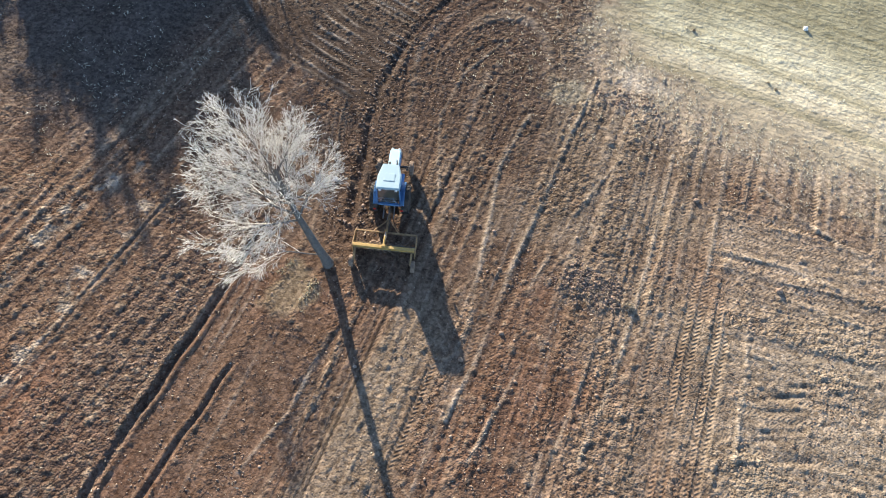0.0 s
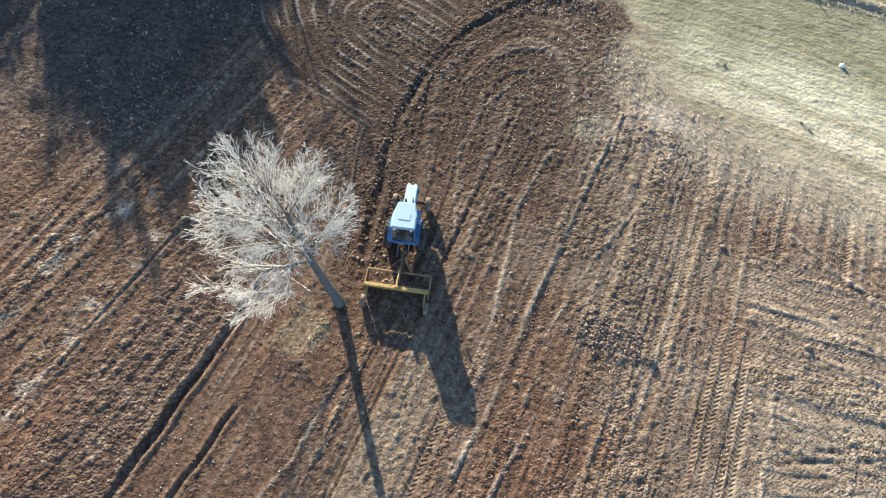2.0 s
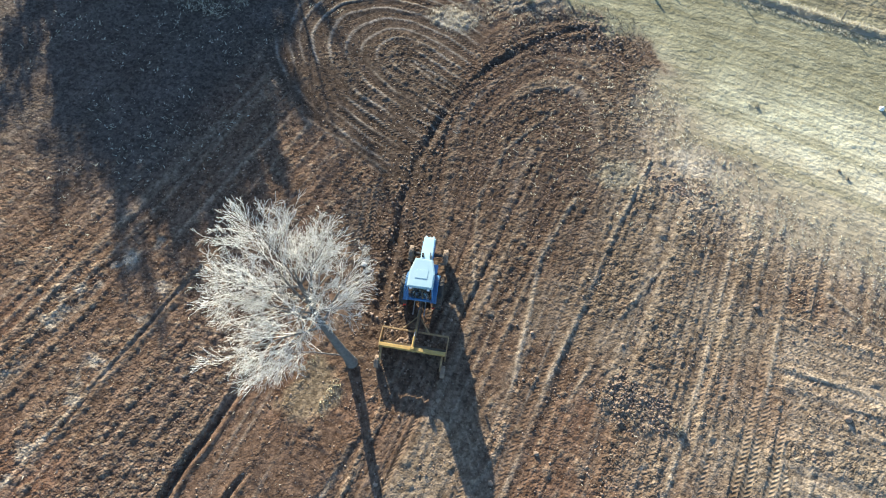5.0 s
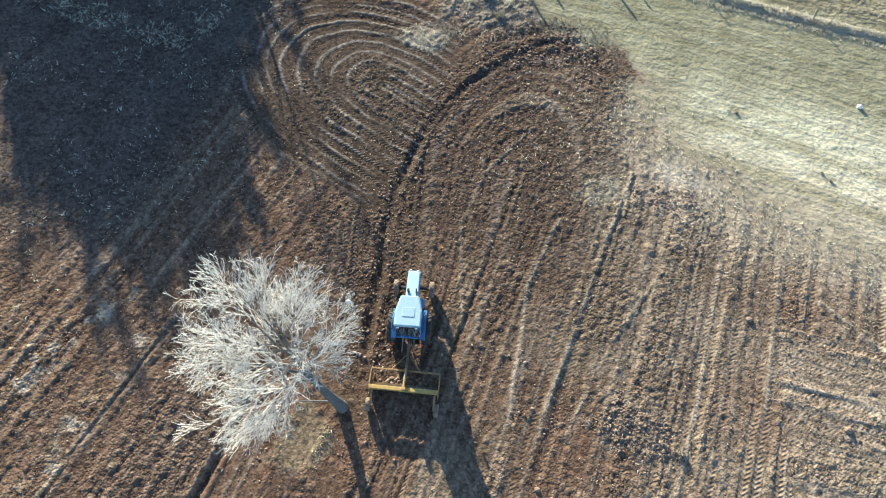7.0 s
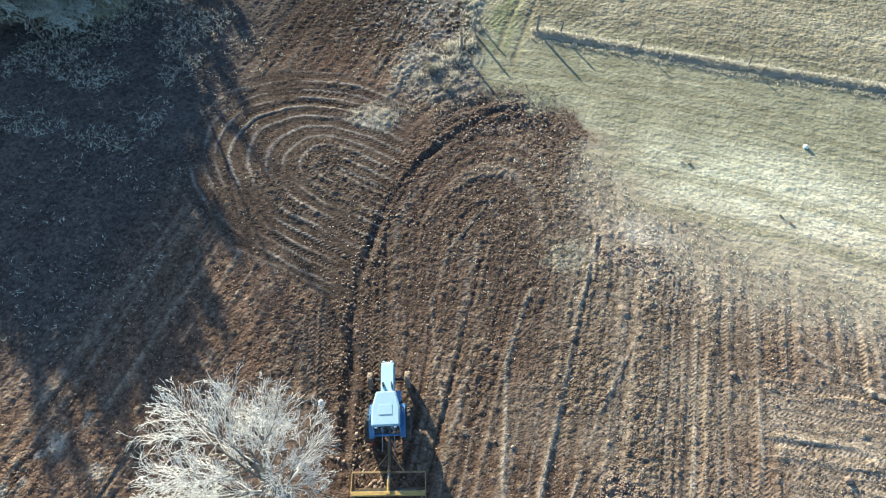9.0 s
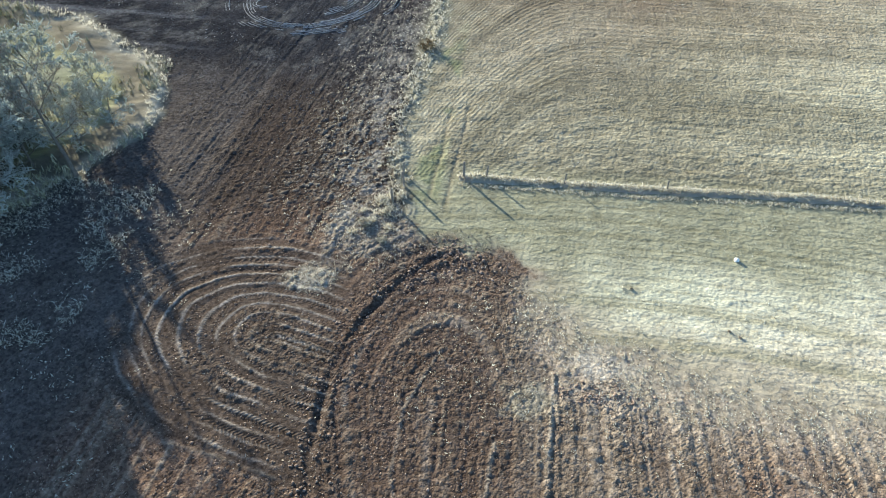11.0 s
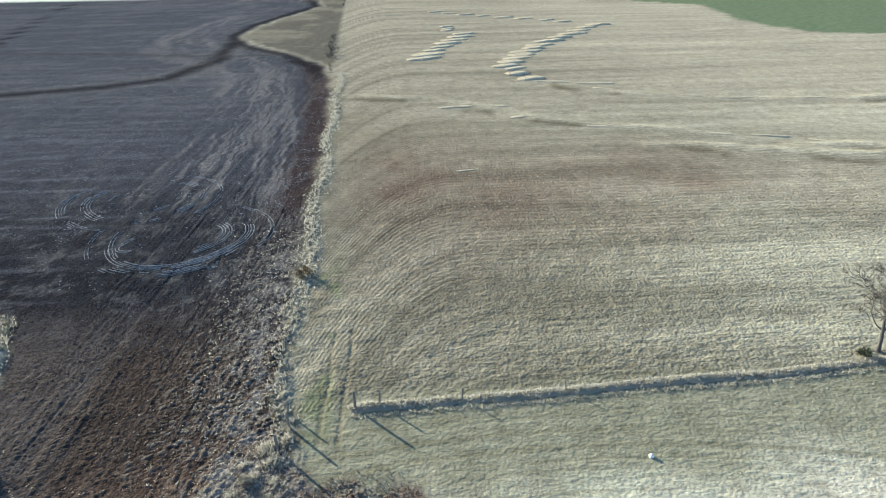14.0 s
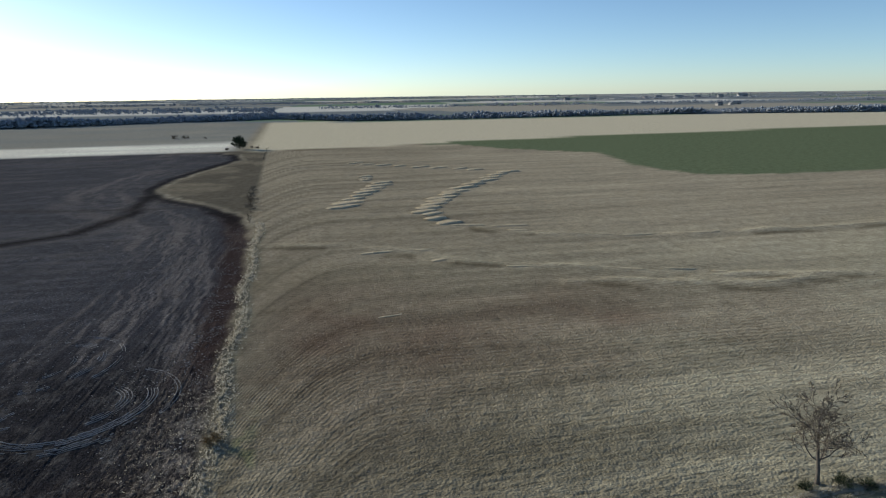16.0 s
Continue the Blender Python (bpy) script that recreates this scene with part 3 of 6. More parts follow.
    crumbly = step(-16, -11.5, x) * step(34, 40, y) * step(95, 60, y) * step(-0.1, 0.5, fbm(x, y, 0.9, 4, 168, 0.8))
    # soil darkened within the thicket's shadow, so the shade is partly in the tone
    tone = lay(tone, step(-21, -26, x) * step(5, 13, y) * 0.75, c(0.105, 0.092, 0.084))
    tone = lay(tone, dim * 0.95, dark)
    # dark field paler and bluer afar: glare and haze put into the tone
    tone = lay(tone, dim * step(72, 112, y + 6 * fbm(x, y, 0.04, 2, 177)) * 0.9, c(0.080, 0.081, 0.090))
    tone = lay(tone, dim * step(85, 160, y) * step(-14, -30, x) * 0.8, c(0.100, 0.103, 0.112))
    tone = lay(tone, crumbly * 0.55, c(0.36, 0.325, 0.28))
    tone = lay(tone, stony * step(0.05, 0.16, np.maximum(big, small_)) * (0.35 + 0.4 * hue_s) * (1 - 0.6 * step(62, 80, y)), c(0.34, 0.30, 0.25))
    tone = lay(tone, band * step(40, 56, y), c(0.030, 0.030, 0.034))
    tone = lay(tone, dim * step(0.1, 0.9, fbm(x, y, 0.5, 4, 178, 0.8)) * 0.3 * step(110, 70, y), c(0.20, 0.195, 0.185))
    tone = lay(tone, dim * step(0.0, 0.8, streak(y * 0.5 + 0.04 * x, x * 0.2, 79)) * 0.65 * step(-28, -40, x), c(0.14, 0.142, 0.155))
    rows_in = step(0.0, 0.8, streak(s * 0.42, y * 0.5, 71)) * step(72, 92, y) * step(40, 20, s)
    tone = lay(tone, dim * rows_in * 0.75, c(0.21, 0.195, 0.185))
    ploughed = step(0.1, 0.8, vnoise((y + 0.10 * x + 0.8 * wob) / 1.6, x * 0.02, 86)) * step(100, 150, y) * step(-16, -24, x)
    tone = lay(tone, dim * ploughed * 0.6, c(0.15, 0.145, 0.145))
    ditch = off_path(x + wob, y + wob, DITCH)
    tone = lay(tone, dim * np.exp(-(ditch / 2.6) ** 2) * 0.85, c(0.030, 0.027, 0.026))
    tone = lay(tone, dim * np.exp(-((ditch - 4.6) / 1.2) ** 2) * 0.5, c(0.17, 0.16, 0.15))
    tone = lay(tone, dim * step(6, 2.5, s) * step(66, 90, y) * step(192, 176, y) * 0.7, c(0.060, 0.038, 0.031))
    # grasses
    g_near = c(0.86, 0.82, 0.68) + 0 * x[:, None]
    g_near = lay(g_near, step(-0.2, 0.6, fbm(x, y, 0.10, 4, 180)) * 0.6, c(0.64, 0.62, 0.47))
    g_near = lay(g_near, step(33.5, 25, y - 0.2 * np.abs(x - 9)) * 0.6, c(0.56, 0.46, 0.36))
    g_near = lay(g_near, step(-6.5, -1.0, s) * step(38, 33, y) * 0.75, c(0.44, 0.375, 0.29))
    g_near = lay(g_near, step(30, 37, y + 1.5 * fbm(x, y, 0.15, 2, 182)) * 0.8, c(0.385, 0.365, 0.25))
    g_near = lay(g_near, step(0.1, 0.7, streak(y + 0.006 * (x - 7) ** 2, x * 0.15, 185)) * 0.6, c(0.34, 0.31, 0.21))
    g_north = c(0.36, 0.31, 0.24) + 0 * x[:, None]
    g_north = lay(g_north, step(-0.3, 0.5, fbm(x * 0.4, y, 0.06, 4, 190)) * 0.5, c(0.29, 0.25, 0.175))
    g_north = lay(g_north, step(0.1, 0.6, ridge(y + 0.03 * x + 2 * fbm(x, y, 0.02, 2, 195), 81, 7.0)) * 0.45, c(0.19, 0.145, 0.105))
    g_north = lay(g_north, step(72, 50, y + 0.15 * x) * 0.5, c(0.36, 0.33, 0.25))
    g_north = lay(g_north, step(9, 46, x + 0.22 * (y - 45)) * (0.8 - 0.25 * step(60, 95, y)), c(0.62, 0.57, 0.43))
    g_north = lay(g_north, step(85, 150, y) * 0.8, c(0.58, 0.50, 0.385))
    g_north = lay(g_north, np.exp(-((y - 88 + 0.14 * (x - 12)) / 19) ** 2) * step(-9, 2, x) * step(110, 25, x) * (0.55 + 0.3 * fbm(x, y, 0.07, 3, 196)), c(0.215, 0.138, 0.105))
    swaths = 0.6 * vnoise(row_phase / 1.9, x * 0.035, 205) + 0.5 * vnoise(row_phase / 5.0, x * 0.012, 206) + 0.35 * vnoise(row_phase / 0.8, x * 0.06, 207)
    g_north = g_north * (1 + 0.30 * swaths * (1 - terrace) + 0.22 * step(35, 95, x))[:, None]
    g_north = lay(g_north, weedy_shade * 0.8, c(0.20, 0.165, 0.115))
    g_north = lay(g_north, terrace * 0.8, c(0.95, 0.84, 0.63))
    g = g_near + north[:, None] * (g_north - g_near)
    strip = step(1.9, 0.9, np.abs(x + 9.3 - 0.5 * np.sin(y * 0.21))) * step(36, 39, y) * step(170, 150, y)
    g = lay(g, strip * 0.8, c(0.40, 0.365, 0.28))
    g = lay(g, step(1.6, 0.6, np.abs(x + 6.6)) * step(39, 42, y) * step(75, 60, y) * 0.55 * step(-0.3, 0.4, fbm(x, y, 0.4, 3, 204)), c(0.27, 0.31, 0.17))
    g = lay(g, step(0.04, 0.2, clumps) * (0.2 + 0.6 * hue_v), c(0.62, 0.57, 0.45))
    wedge = step(170, 185, y) * step(-10.8, -13.5, x + 0.012 * (y - 176)) * step(384, 378, y)
    g = lay(g, wedge * (0.55 + 0.35 * step(-0.3, 0.3, fbm(x, y, 0.06, 4, 209))), c(0.205, 0.185, 0.155))
    for rut_x in (-6.1, -4.6):
        rut = np.exp(-((x - rut_x - 0.06 * (y - 44) - 0.2 * vnoise(y * 0.3, 0 * y + rut_x, 208)) / 0.22) ** 2) * step(38, 41, y) * step(58, 50, y)
        g = lay(g, rut * 0.55, c(0.32, 0.27, 0.20))
        h = h - 0.06 * rut * grassy
    g = lay(g, isl, c(0.40, 0.40, 0.31) + 0.12 * fbm(x, y, 0.2, 3, 200)[:, None])
    rim_in = inside(wx, wy, ISLAND)
    g = lay(g, isl * step(5.0, 3.8, rim_in) * 0.8, c(0.27, 0.225, 0.185))
    g = lay(g, isl * np.exp(-((rim_in - 5.4) / 0.8) ** 2) * 0.7, c(0.50, 0.47, 0.27))
    g = lay(g, isl * np.exp(-((rim_in - 0.6) / 0.7) ** 2) * 0.9, c(0.62, 0.57, 0.49))
    rimmed = step(150, 175, y) * step(380, 360, y)
    g = lay(g, rimmed * step(-3.6, -1.0, s) * (0.55 + 0.4 * vnoise(x * 0.1, y * 0.1, 211)).clip(0, 1), c(0.80, 0.72, 0.57))
    tone = lay(tone, rimmed * step(6.0, 2.0, s) * 0.8, c(0.024, 0.023, 0.025))
    cross = np.abs(y - 196 + 0.30 * (x + 24.6) * step(0, -60, x + 24) * 0.6)
    tone = lay(tone, step(2.4, 0.8, cross) * step(-22, -30, x) * 0.6 * step(160, 180, y), c(0.075, 0.07, 0.068))
    far_line = 377 + 0.17 * np.clip(x + 15, 0, 300) * 0.82 + 0.02 * np.clip(x - 285, 0, 9999)
    beyond = step(-1.5, 1.5, y - far_line) * step(-30, -18, x)
    g = lay(g, beyond, c(0.78, 0.70, 0.54))
    g = lay(g, step(2.2, 0.4, np.abs(y - far_line + 3)) * step(-16, -14, x) * 0.6, c(0.14, 0.11, 0.08))
    tail = step(-24, -34, x) * step(384, 388, y)
    g = lay(g, tail * (0.9 + 0.2 * fbm(x * 0.2, y, 0.06, 3, 212)).clip(0, 1), c(0.33, 0.335, 0.32))
    white = step(383, 390, y) * step(462, 452, y - 0.03 * (x + 40)) * step(-30, -42, x)
    g = lay(g, white * (0.75 + 0.25 * step(-0.2, 0.4, fbm(x * 0.2, y, 0.08, 3, 210))), c(1.15, 1.10, 0.99))
    g = lay(g, step(-2, 2, inside(x + 1.5 * wob, y + 2 * wob, GREEN)), c(0.18, 0.22, 0.135))
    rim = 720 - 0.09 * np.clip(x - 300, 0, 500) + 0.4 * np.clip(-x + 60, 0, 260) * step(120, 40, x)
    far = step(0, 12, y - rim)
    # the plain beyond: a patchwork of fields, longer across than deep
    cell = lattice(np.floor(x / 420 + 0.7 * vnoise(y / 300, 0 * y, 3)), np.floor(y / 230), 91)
    # field tones lifted and blued, with distance haze put into them
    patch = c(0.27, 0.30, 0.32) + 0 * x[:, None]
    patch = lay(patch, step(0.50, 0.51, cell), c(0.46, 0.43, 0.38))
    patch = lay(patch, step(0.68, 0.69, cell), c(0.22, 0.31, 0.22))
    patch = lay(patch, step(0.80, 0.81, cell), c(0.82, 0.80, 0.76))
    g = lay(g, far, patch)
    g = g * (1 - 0.20 * step(30, 40, y) + 0.20 * step(42, 48, y) - 0.10 * step(56, 66, y) * step(95, 80, y) * step(40, 20, x) - 0.14 * step(90, 150, y))[:, None]
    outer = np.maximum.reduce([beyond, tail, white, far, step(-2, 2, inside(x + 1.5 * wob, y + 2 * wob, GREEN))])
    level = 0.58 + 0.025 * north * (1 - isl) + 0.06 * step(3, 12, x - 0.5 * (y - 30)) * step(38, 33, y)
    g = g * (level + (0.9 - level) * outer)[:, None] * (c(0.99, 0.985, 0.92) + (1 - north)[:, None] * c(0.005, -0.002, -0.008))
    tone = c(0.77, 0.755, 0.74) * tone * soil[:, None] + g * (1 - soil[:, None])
    # debris patch and pale trodden places
    def spot(cx, cy, rx, ry, seed):
        return step(1.15, 0.6, np.hypot((x - cx) / rx, (y - cy) / ry) + 0.35 * fbm(x, y, 1.1, 3, seed))
    tone = lay(tone, spot(6.4, 10.6, 2.1, 1.5, 301) * 0.55, c(0.22, 0.175, 0.13))
    tone = lay(tone, spot(5.6, 26.6, 2.4, 1.2, 302) * 0.7, c(0.36, 0.31, 0.245))
    tone = lay(tone, spot(1.6, 23.8, 2.0, 1.4, 303) * 0.45, c(0.25, 0.23, 0.17))
    tone = lay(tone, spot(-13.0, 31.6, 2.0, 1.6, 304) * 0.5, c(0.40, 0.35, 0.27))
    tone = lay(tone, spot(-8.6, 4.0, 1.4, 1.8, 305) * 0.35, c(0.30, 0.25, 0.165))
    tone = lay(tone, spot(-10.2, 36.5, 3.6, 3.4, 306) * 0.5, c(0.22, 0.20, 0.165))
    tone = lay(tone, spot(14.5, 29.6, 1.3, 0.9, 307) * 0.45, c(0.30, 0.27, 0.19))
    tone = lay(tone, spot(8.2, 32.9, 0.7, 0.6, 308) * 0.4, c(0.2, 0.18, 0.12))
    for cx, cy, ln in ((17.6, 7.55, 1.5), (17.8, 6.55, 1.6), (17.4, 5.9, 1.3), (18.2, 8.6, 1.2), (17.9, 7.0, 1.1), (18.4, 5.2, 1.4), (17.2, 8.1, 1.0), (18.6, 9.3, 1.0)):
        along_, off_ = (x - cx) * 0.93 + (y - cy) * 0.37, -(x - cx) * 0.37 + (y - cy) * 0.93
        hole = step(1.0, 0.6, np.abs(along_) / ln) * np.exp(-(off_ / 0.12) ** 2) * (0.6 + 0.4 * vnoise(x * 1.5, y * 1.5, 17))
        h = h - 0.08 * hole
        tone = lay(tone, hole * 0.45, c(0.07, 0.062, 0.055))
    h = h + 0.10 * np.abs(fbm(x, y, 2.4, 3, 310)) * (spot(6.4, 10.6, 2.1, 1.5, 301) + spot(-10.2, 36.5, 3.6, 3.4, 306) + spot(-13.0, 31.6, 2.0, 1.6, 304))
    LANES.update(u=lane_u, v=lane_v, tread=pressed, rows=row_phase, loose=np.maximum(amount, 0.5 * (1 - near)))
    return h, np.clip(tone, 0.012, 0.85), grassy, lane


def ground_height(x, y):
    h, _, _, _ = field(np.array([float(x)]), np.array([float(y)]))
    return float(h[0])


def build_ground():
    gx = spread(-26, 24, 0.10, 0.034, 0.030, 4700, 4700)
    gy = spread(-10, 44, 0.10, 0.07, 0.0145, 1500, 4700)
    nx, ny = len(gx), len(gy)
    x, y = [v.ravel() for v in np.meshgrid(gx, gy)]
    h, tone, grassy, _ = field(x, y)
    lanes = dict(LANES)
    k = (np.arange(ny - 1)[:, None] * nx + np.arange(nx - 1)[None, :]).ravel()
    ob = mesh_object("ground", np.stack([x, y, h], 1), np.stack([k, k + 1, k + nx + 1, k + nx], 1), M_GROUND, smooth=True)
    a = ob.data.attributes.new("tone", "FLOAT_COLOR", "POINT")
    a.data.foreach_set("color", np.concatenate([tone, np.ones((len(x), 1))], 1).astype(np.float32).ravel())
    a = ob.data.attributes.new("grassy", "FLOAT", "POINT")
    a.data.foreach_set("value", grassy.astype(np.float32))
    for key, value in (("tufted", grassy * (0.5 + 0.5 * step(41, 46, y)) * step(260, 120, y) * step(-16, -12, x)), ("lane_u", lanes["u"] + 100), ("lane_v", lanes["v"]), ("tread", lanes["tread"]), ("loose", lanes["loose"]), ("row_phase", lanes["rows"])):
        a = ob.data.attributes.new(key, "FLOAT", "POINT")
        a.data.foreach_set("value", value.astype(np.float32))
    return tagged(ob, "red-brown tilled soil, pale winter grass and stubble fields out to the horizon", "ground", kind="structure")


build_ground()

# ---- trees ----
def sway(rng, d, amount):
    v = Vector((rng.gauss(0, 1), rng.gauss(0, 1), rng.gauss(0, 1)))
    return (d + amount * v).normalized()


def branch(rng, out, p, d, length, r, level, plan):
    """One branch and all that grows from it. plan[level]: number of children, their length and spread, and the branch's bend."""
    kids, ratio, spread, bend, rise = plan[level]
    n = 5 if level < 2 else (3 if level < 4 else 2)
    spots = []
    for k in range(n):
        d = sway(rng, d, bend)
        d = (d + Vector((0, 0, rise))).normalized()
        q = p + d * (length / n)
        r2 = r * (1 - 0.75 * (k + 1) / n) if k == n - 1 else r * (1 - 0.6 * (k + 1) / n)
        out.append((p, q, r * (1 - 0.6 * k / n), r2, level))
        spots.append((p.copy(), q.copy(), d.copy(), r2))
        p = q
    if level + 1 >= len(plan):
        return
    for k in range(kids):
        f = (0.25 + 0.75 * (k + rng.random()) / kids) * n
        a, b, dd, rr = spots[min(int(f), n - 1)]
        at = a.lerp(b, f - int(f))
        side = dd.orthogonal().normalized()
        side.rotate(Matrix.Rotation(rng.random() * 2 * math.pi, 3, dd))
        ang = radians(rng.uniform(0.7, 1.2) * spread)
        nd = (dd * math.cos(ang) + side * math.sin(ang)).normalized()
        size = length * ratio * rng.uniform(0.7, 1.2) * (1.15 - 0.4 * f / n)
        branch(rng, out, at, nd, size, max(rr * rng.uniform(0.45, 0.7), 0.006), level + 1, plan)


def bars(name, segs, sides, mat, parent, least=0.0):
    """Tapered bars for branch pieces, as one mesh."""
    p, q = np.array([s[0] for s in segs]), np.array([s[1] for s in segs])
    r0, r1 = np.maximum([s[2] for s in segs], least), np.maximum([s[3] for s in segs], least * 0.7)
    d = q - p
    d /= np.linalg.norm(d, axis=1, keepdims=True) + 1e-9
    ref = np.where(np.abs(d[:, 2:3]) > 0.9, [[1.0, 0, 0]], [[0, 0, 1.0]])
    u = np.cross(d, ref)
    u /= np.linalg.norm(u, axis=1, keepdims=True)
    v = np.cross(d, u)
    rings = []
    for c, r in ((p, r0), (q + 0.3 * r1[:, None] * d, r1)):
        for k in range(sides):
            a = 2 * math.pi * k / sides
            rings.append(c + r[:, None] * (math.cos(a) * u + math.sin(a) * v))
    verts = np.stack(rings, 1).reshape(-1, 3)
    base = np.arange(len(segs))[:, None] * 2 * sides
    faces = np.concatenate([np.stack([base[:, 0] + k, base[:, 0] + (k + 1) % sides, base[:, 0] + sides + (k + 1) % sides, base[:, 0] + sides + k], 1) for k in range(sides)])
    return mesh_object(name, verts, faces, mat, parent, smooth=sides > 4)


def bare_tree(m, seed, height, trunk_r, limbs, plan, lean, bias, bark, twig, label, group="", low=0.3, thin=0.012, fork=0.85, reach=0.42, skirt=None):
    """A leafless tree: trunk, limbs and a crown of fine twigs."""
    rng = random.Random(seed)
    t = thing("tree", m, label, "tree", group)
    segs, p, d, n = [], Vector((0, 0, -0.05)), Vector((lean[0], lean[1], 1)).normalized(), 9
    line = []
    for k in range(n):
        d = (sway(rng, d, 0.05) + Vector((0, 0, 0.06))).normalized()
        q = p + d * height * fork / n
        f0, f1 = k / n, (k + 1) / n
        segs.append((p, q, trunk_r * (1.25 if k == 0 else 1 - 0.72 * f0), trunk_r * (1 - 0.72 * f1), 0))
        line.append((p, q, trunk_r * (1 - 0.72 * f1)))
        p = q
    trunk = bars("trunk", segs, 10, bark, t)
    crown = []
    for k in range(limbs):
        f = low + (1 - low) * (k + rng.random() * 0.8) / limbs
        a, b, rr = line[min(int(f * n), n - 1)]
        ang = k * 2.4 + rng.uniform(-0.5, 0.5)
        out = Vector((math.cos(ang) + bias[0], math.sin(ang) + bias[1], 0))
        up = rng.uniform(0.35, 0.8) + 1.1 * max(0, f - 0.55)
        if skirt and k == 0:
            f, out, up = skirt[0], Vector((skirt[1], skirt[2], 0)), 0.08
            a, b, rr = line[int(f * n)]
            out *= 1.9
        made = []
        long = height * reach * rng.uniform(0.75, 1.1) * (1.1 - 0.45 * max(0, f - 0.4)) * (0.6 + 0.4 * min(1, out.length))
        branch(rng, made, a.lerp(b, f * n - int(f * n)), (out.normalized() + Vector((0, 0, up))).normalized(), long, max(rr * (0.2 if skirt and k == 0 else 0.5), 0.02), 0, plan)
        bars("limb", [s for s in made if s[4] == 0], 6, bark, t)
        crown += [s for s in made if s[4] > 0]
    c = bars("crown", crown, 3, twig, t, thin)
    c["kind"] = "stuff"
    return t


PLAN_FINE = [(8, 0.58, 36, 0.06, 0.04), (6, 0.52, 32, 0.06, 0.02), (4, 0.58, 32, 0.06, 0.0), (2, 0.7, 30, 0.07, 0.0), (0, 0, 0, 0.1, 0.0)]
bare_tree(pose(-7.45, 6.3, ground_height(-7.45, 6.3)), 5, 9.4, 0.27, 17, PLAN_FINE, (-0.09, 0.03), (-0.55, -0.05), M_BARK, M_TWIG,
          "bare pale-barked tree with a wide crown of fine whitish twigs", low=0.50, thin=0.0075, fork=0.84, reach=0.40, skirt=(0.13, -1.0, -0.42))

# the little tree by the grass bank
PLAN_SMALL = [(7, 0.5, 40, 0.12, 0.08), (5, 0.55, 38, 0.15, 0.03), (4, 0.55, 36, 0.18, 0.0), (0, 0, 0, 0.2, 0.0)]
bare_tree(pose(38.7, 45.3, 0.02), 12, 6.6, 0.17, 14, PLAN_SMALL, (0.06, 0.0), (0, 0), M_BARK_DARK, M_TWIG_DARK,
          "small leafless dark tree growing out of the grass bank", low=0.26, thin=0.019, reach=0.44)

# the thicket on the grass island
PLAN_THICK = [(6, 0.52, 44, 0.14, 0.05), (5, 0.55, 42, 0.16, 0.02), (4, 0.6, 40, 0.2, 0.0), (0, 0, 0, 0.2, 0.0)]
kinds = [bare_tree(pose(-50, 47, 0), 31, 11.5, 0.22, 12, PLAN_THICK, (0.03, 0.0), (0, 0), M_BARK_DARK, M_TWIG_GREY, "tall leafless tree in the thicket with dense grey-green twigs", "thicket trees", thin=0.075),
         bare_tree(pose(-56, 40, 0), 32, 10.5, 0.20, 12, PLAN_THICK, (-0.04, 0.02), (0, 0), M_BARK_DARK, M_TWIG_GREY, "tall leafless tree in the thicket with dense grey-green twigs", "thicket trees", thin=0.075),
         bare_tree(pose(-41.5, 50, 0), 33, 7.0, 0.13, 11, PLAN_THICK, (0.05, 0.02), (0, 0), M_BARK_DARK, M_TWIG_GREY, "low bushy leafless tree at the edge of the thicket", "thicket trees", low=0.15, thin=0.042, reach=0.5)]
tall = [(tx + rnd.uniform(-1.6, 1.6), ty + (3.5 if tx < -54 else 0) + rnd.uniform(-1.6, 1.6)) for tx in (-51.5, -56, -60.5) for ty in (41.5, 44, 47.5, 51, 54.5)] + [(-48, 46.5), (-47.5, 50.5), (-58, 58.5), (-63, 60)]
for k, (tx, ty) in enumerate(tall):
    s = rnd.uniform(0.8, 0.98) if tx < -49.5 else 0.72
    copy_thing(kinds[k % 2], pose(tx, ty, 0, 0, 0, rnd.uniform(0, 360)) @ Matrix.Scale(s, 4))
for tx, ty, s in ((-44, 35.2, 0.80), (-42.2, 37, 0.78), (-46, 37, 0.80), (-44.5, 39, 0.78)):
    copy_thing(kinds[0], pose(tx, ty, 0, 0, 0, rnd.uniform(0, 360)) @ Matrix.Scale(s, 4))
low_ones = [(-37.5, 48, 0.5), (-36, 44, 0.45), (-38.5, 41, 0.75), (-39.5, 46, 0.6), (-41.5, 38.5, 1.0), (-43.5, 43, 0.85), (-35, 47.5, 0.5), (-44.5, 47, 0.75), (-38.8, 52.5, 0.5), (-42.5, 35.5, 1.05),
            (-45, 39, 1.15), (-39.6, 38.2, 1.1), (-41, 40.8, 1.15), (-40.2, 36.6, 0.9), (-47.5, 42.5, 1.2), (-41, 43.5, 0.9), (-38.8, 35.2, 0.95), (-43.2, 33.8, 1.0), (-44.6, 35.8, 1.1), (-41.2, 34.6, 0.95), (-43.4, 39.6, 1.1), (-40.4, 33.2, 0.85)]
for tx, ty, s in low_ones:
    copy_thing(kinds[2], pose(tx, ty, 0, 0, 0, rnd.uniform(0, 360)) @ Matrix.Scale(s, 4))
bare_tree(pose(-34.4, 40.2, 0), 37, 10.2, 0.17, 7, PLAN_SMALL, (0.02, 0.02), (0, 0), M_BARK_DARK, M_TWIG_DARK,
          "slender dark leafless tree standing at the corner of the thicket", "thicket trees", low=0.42, thin=0.012, reach=0.36)


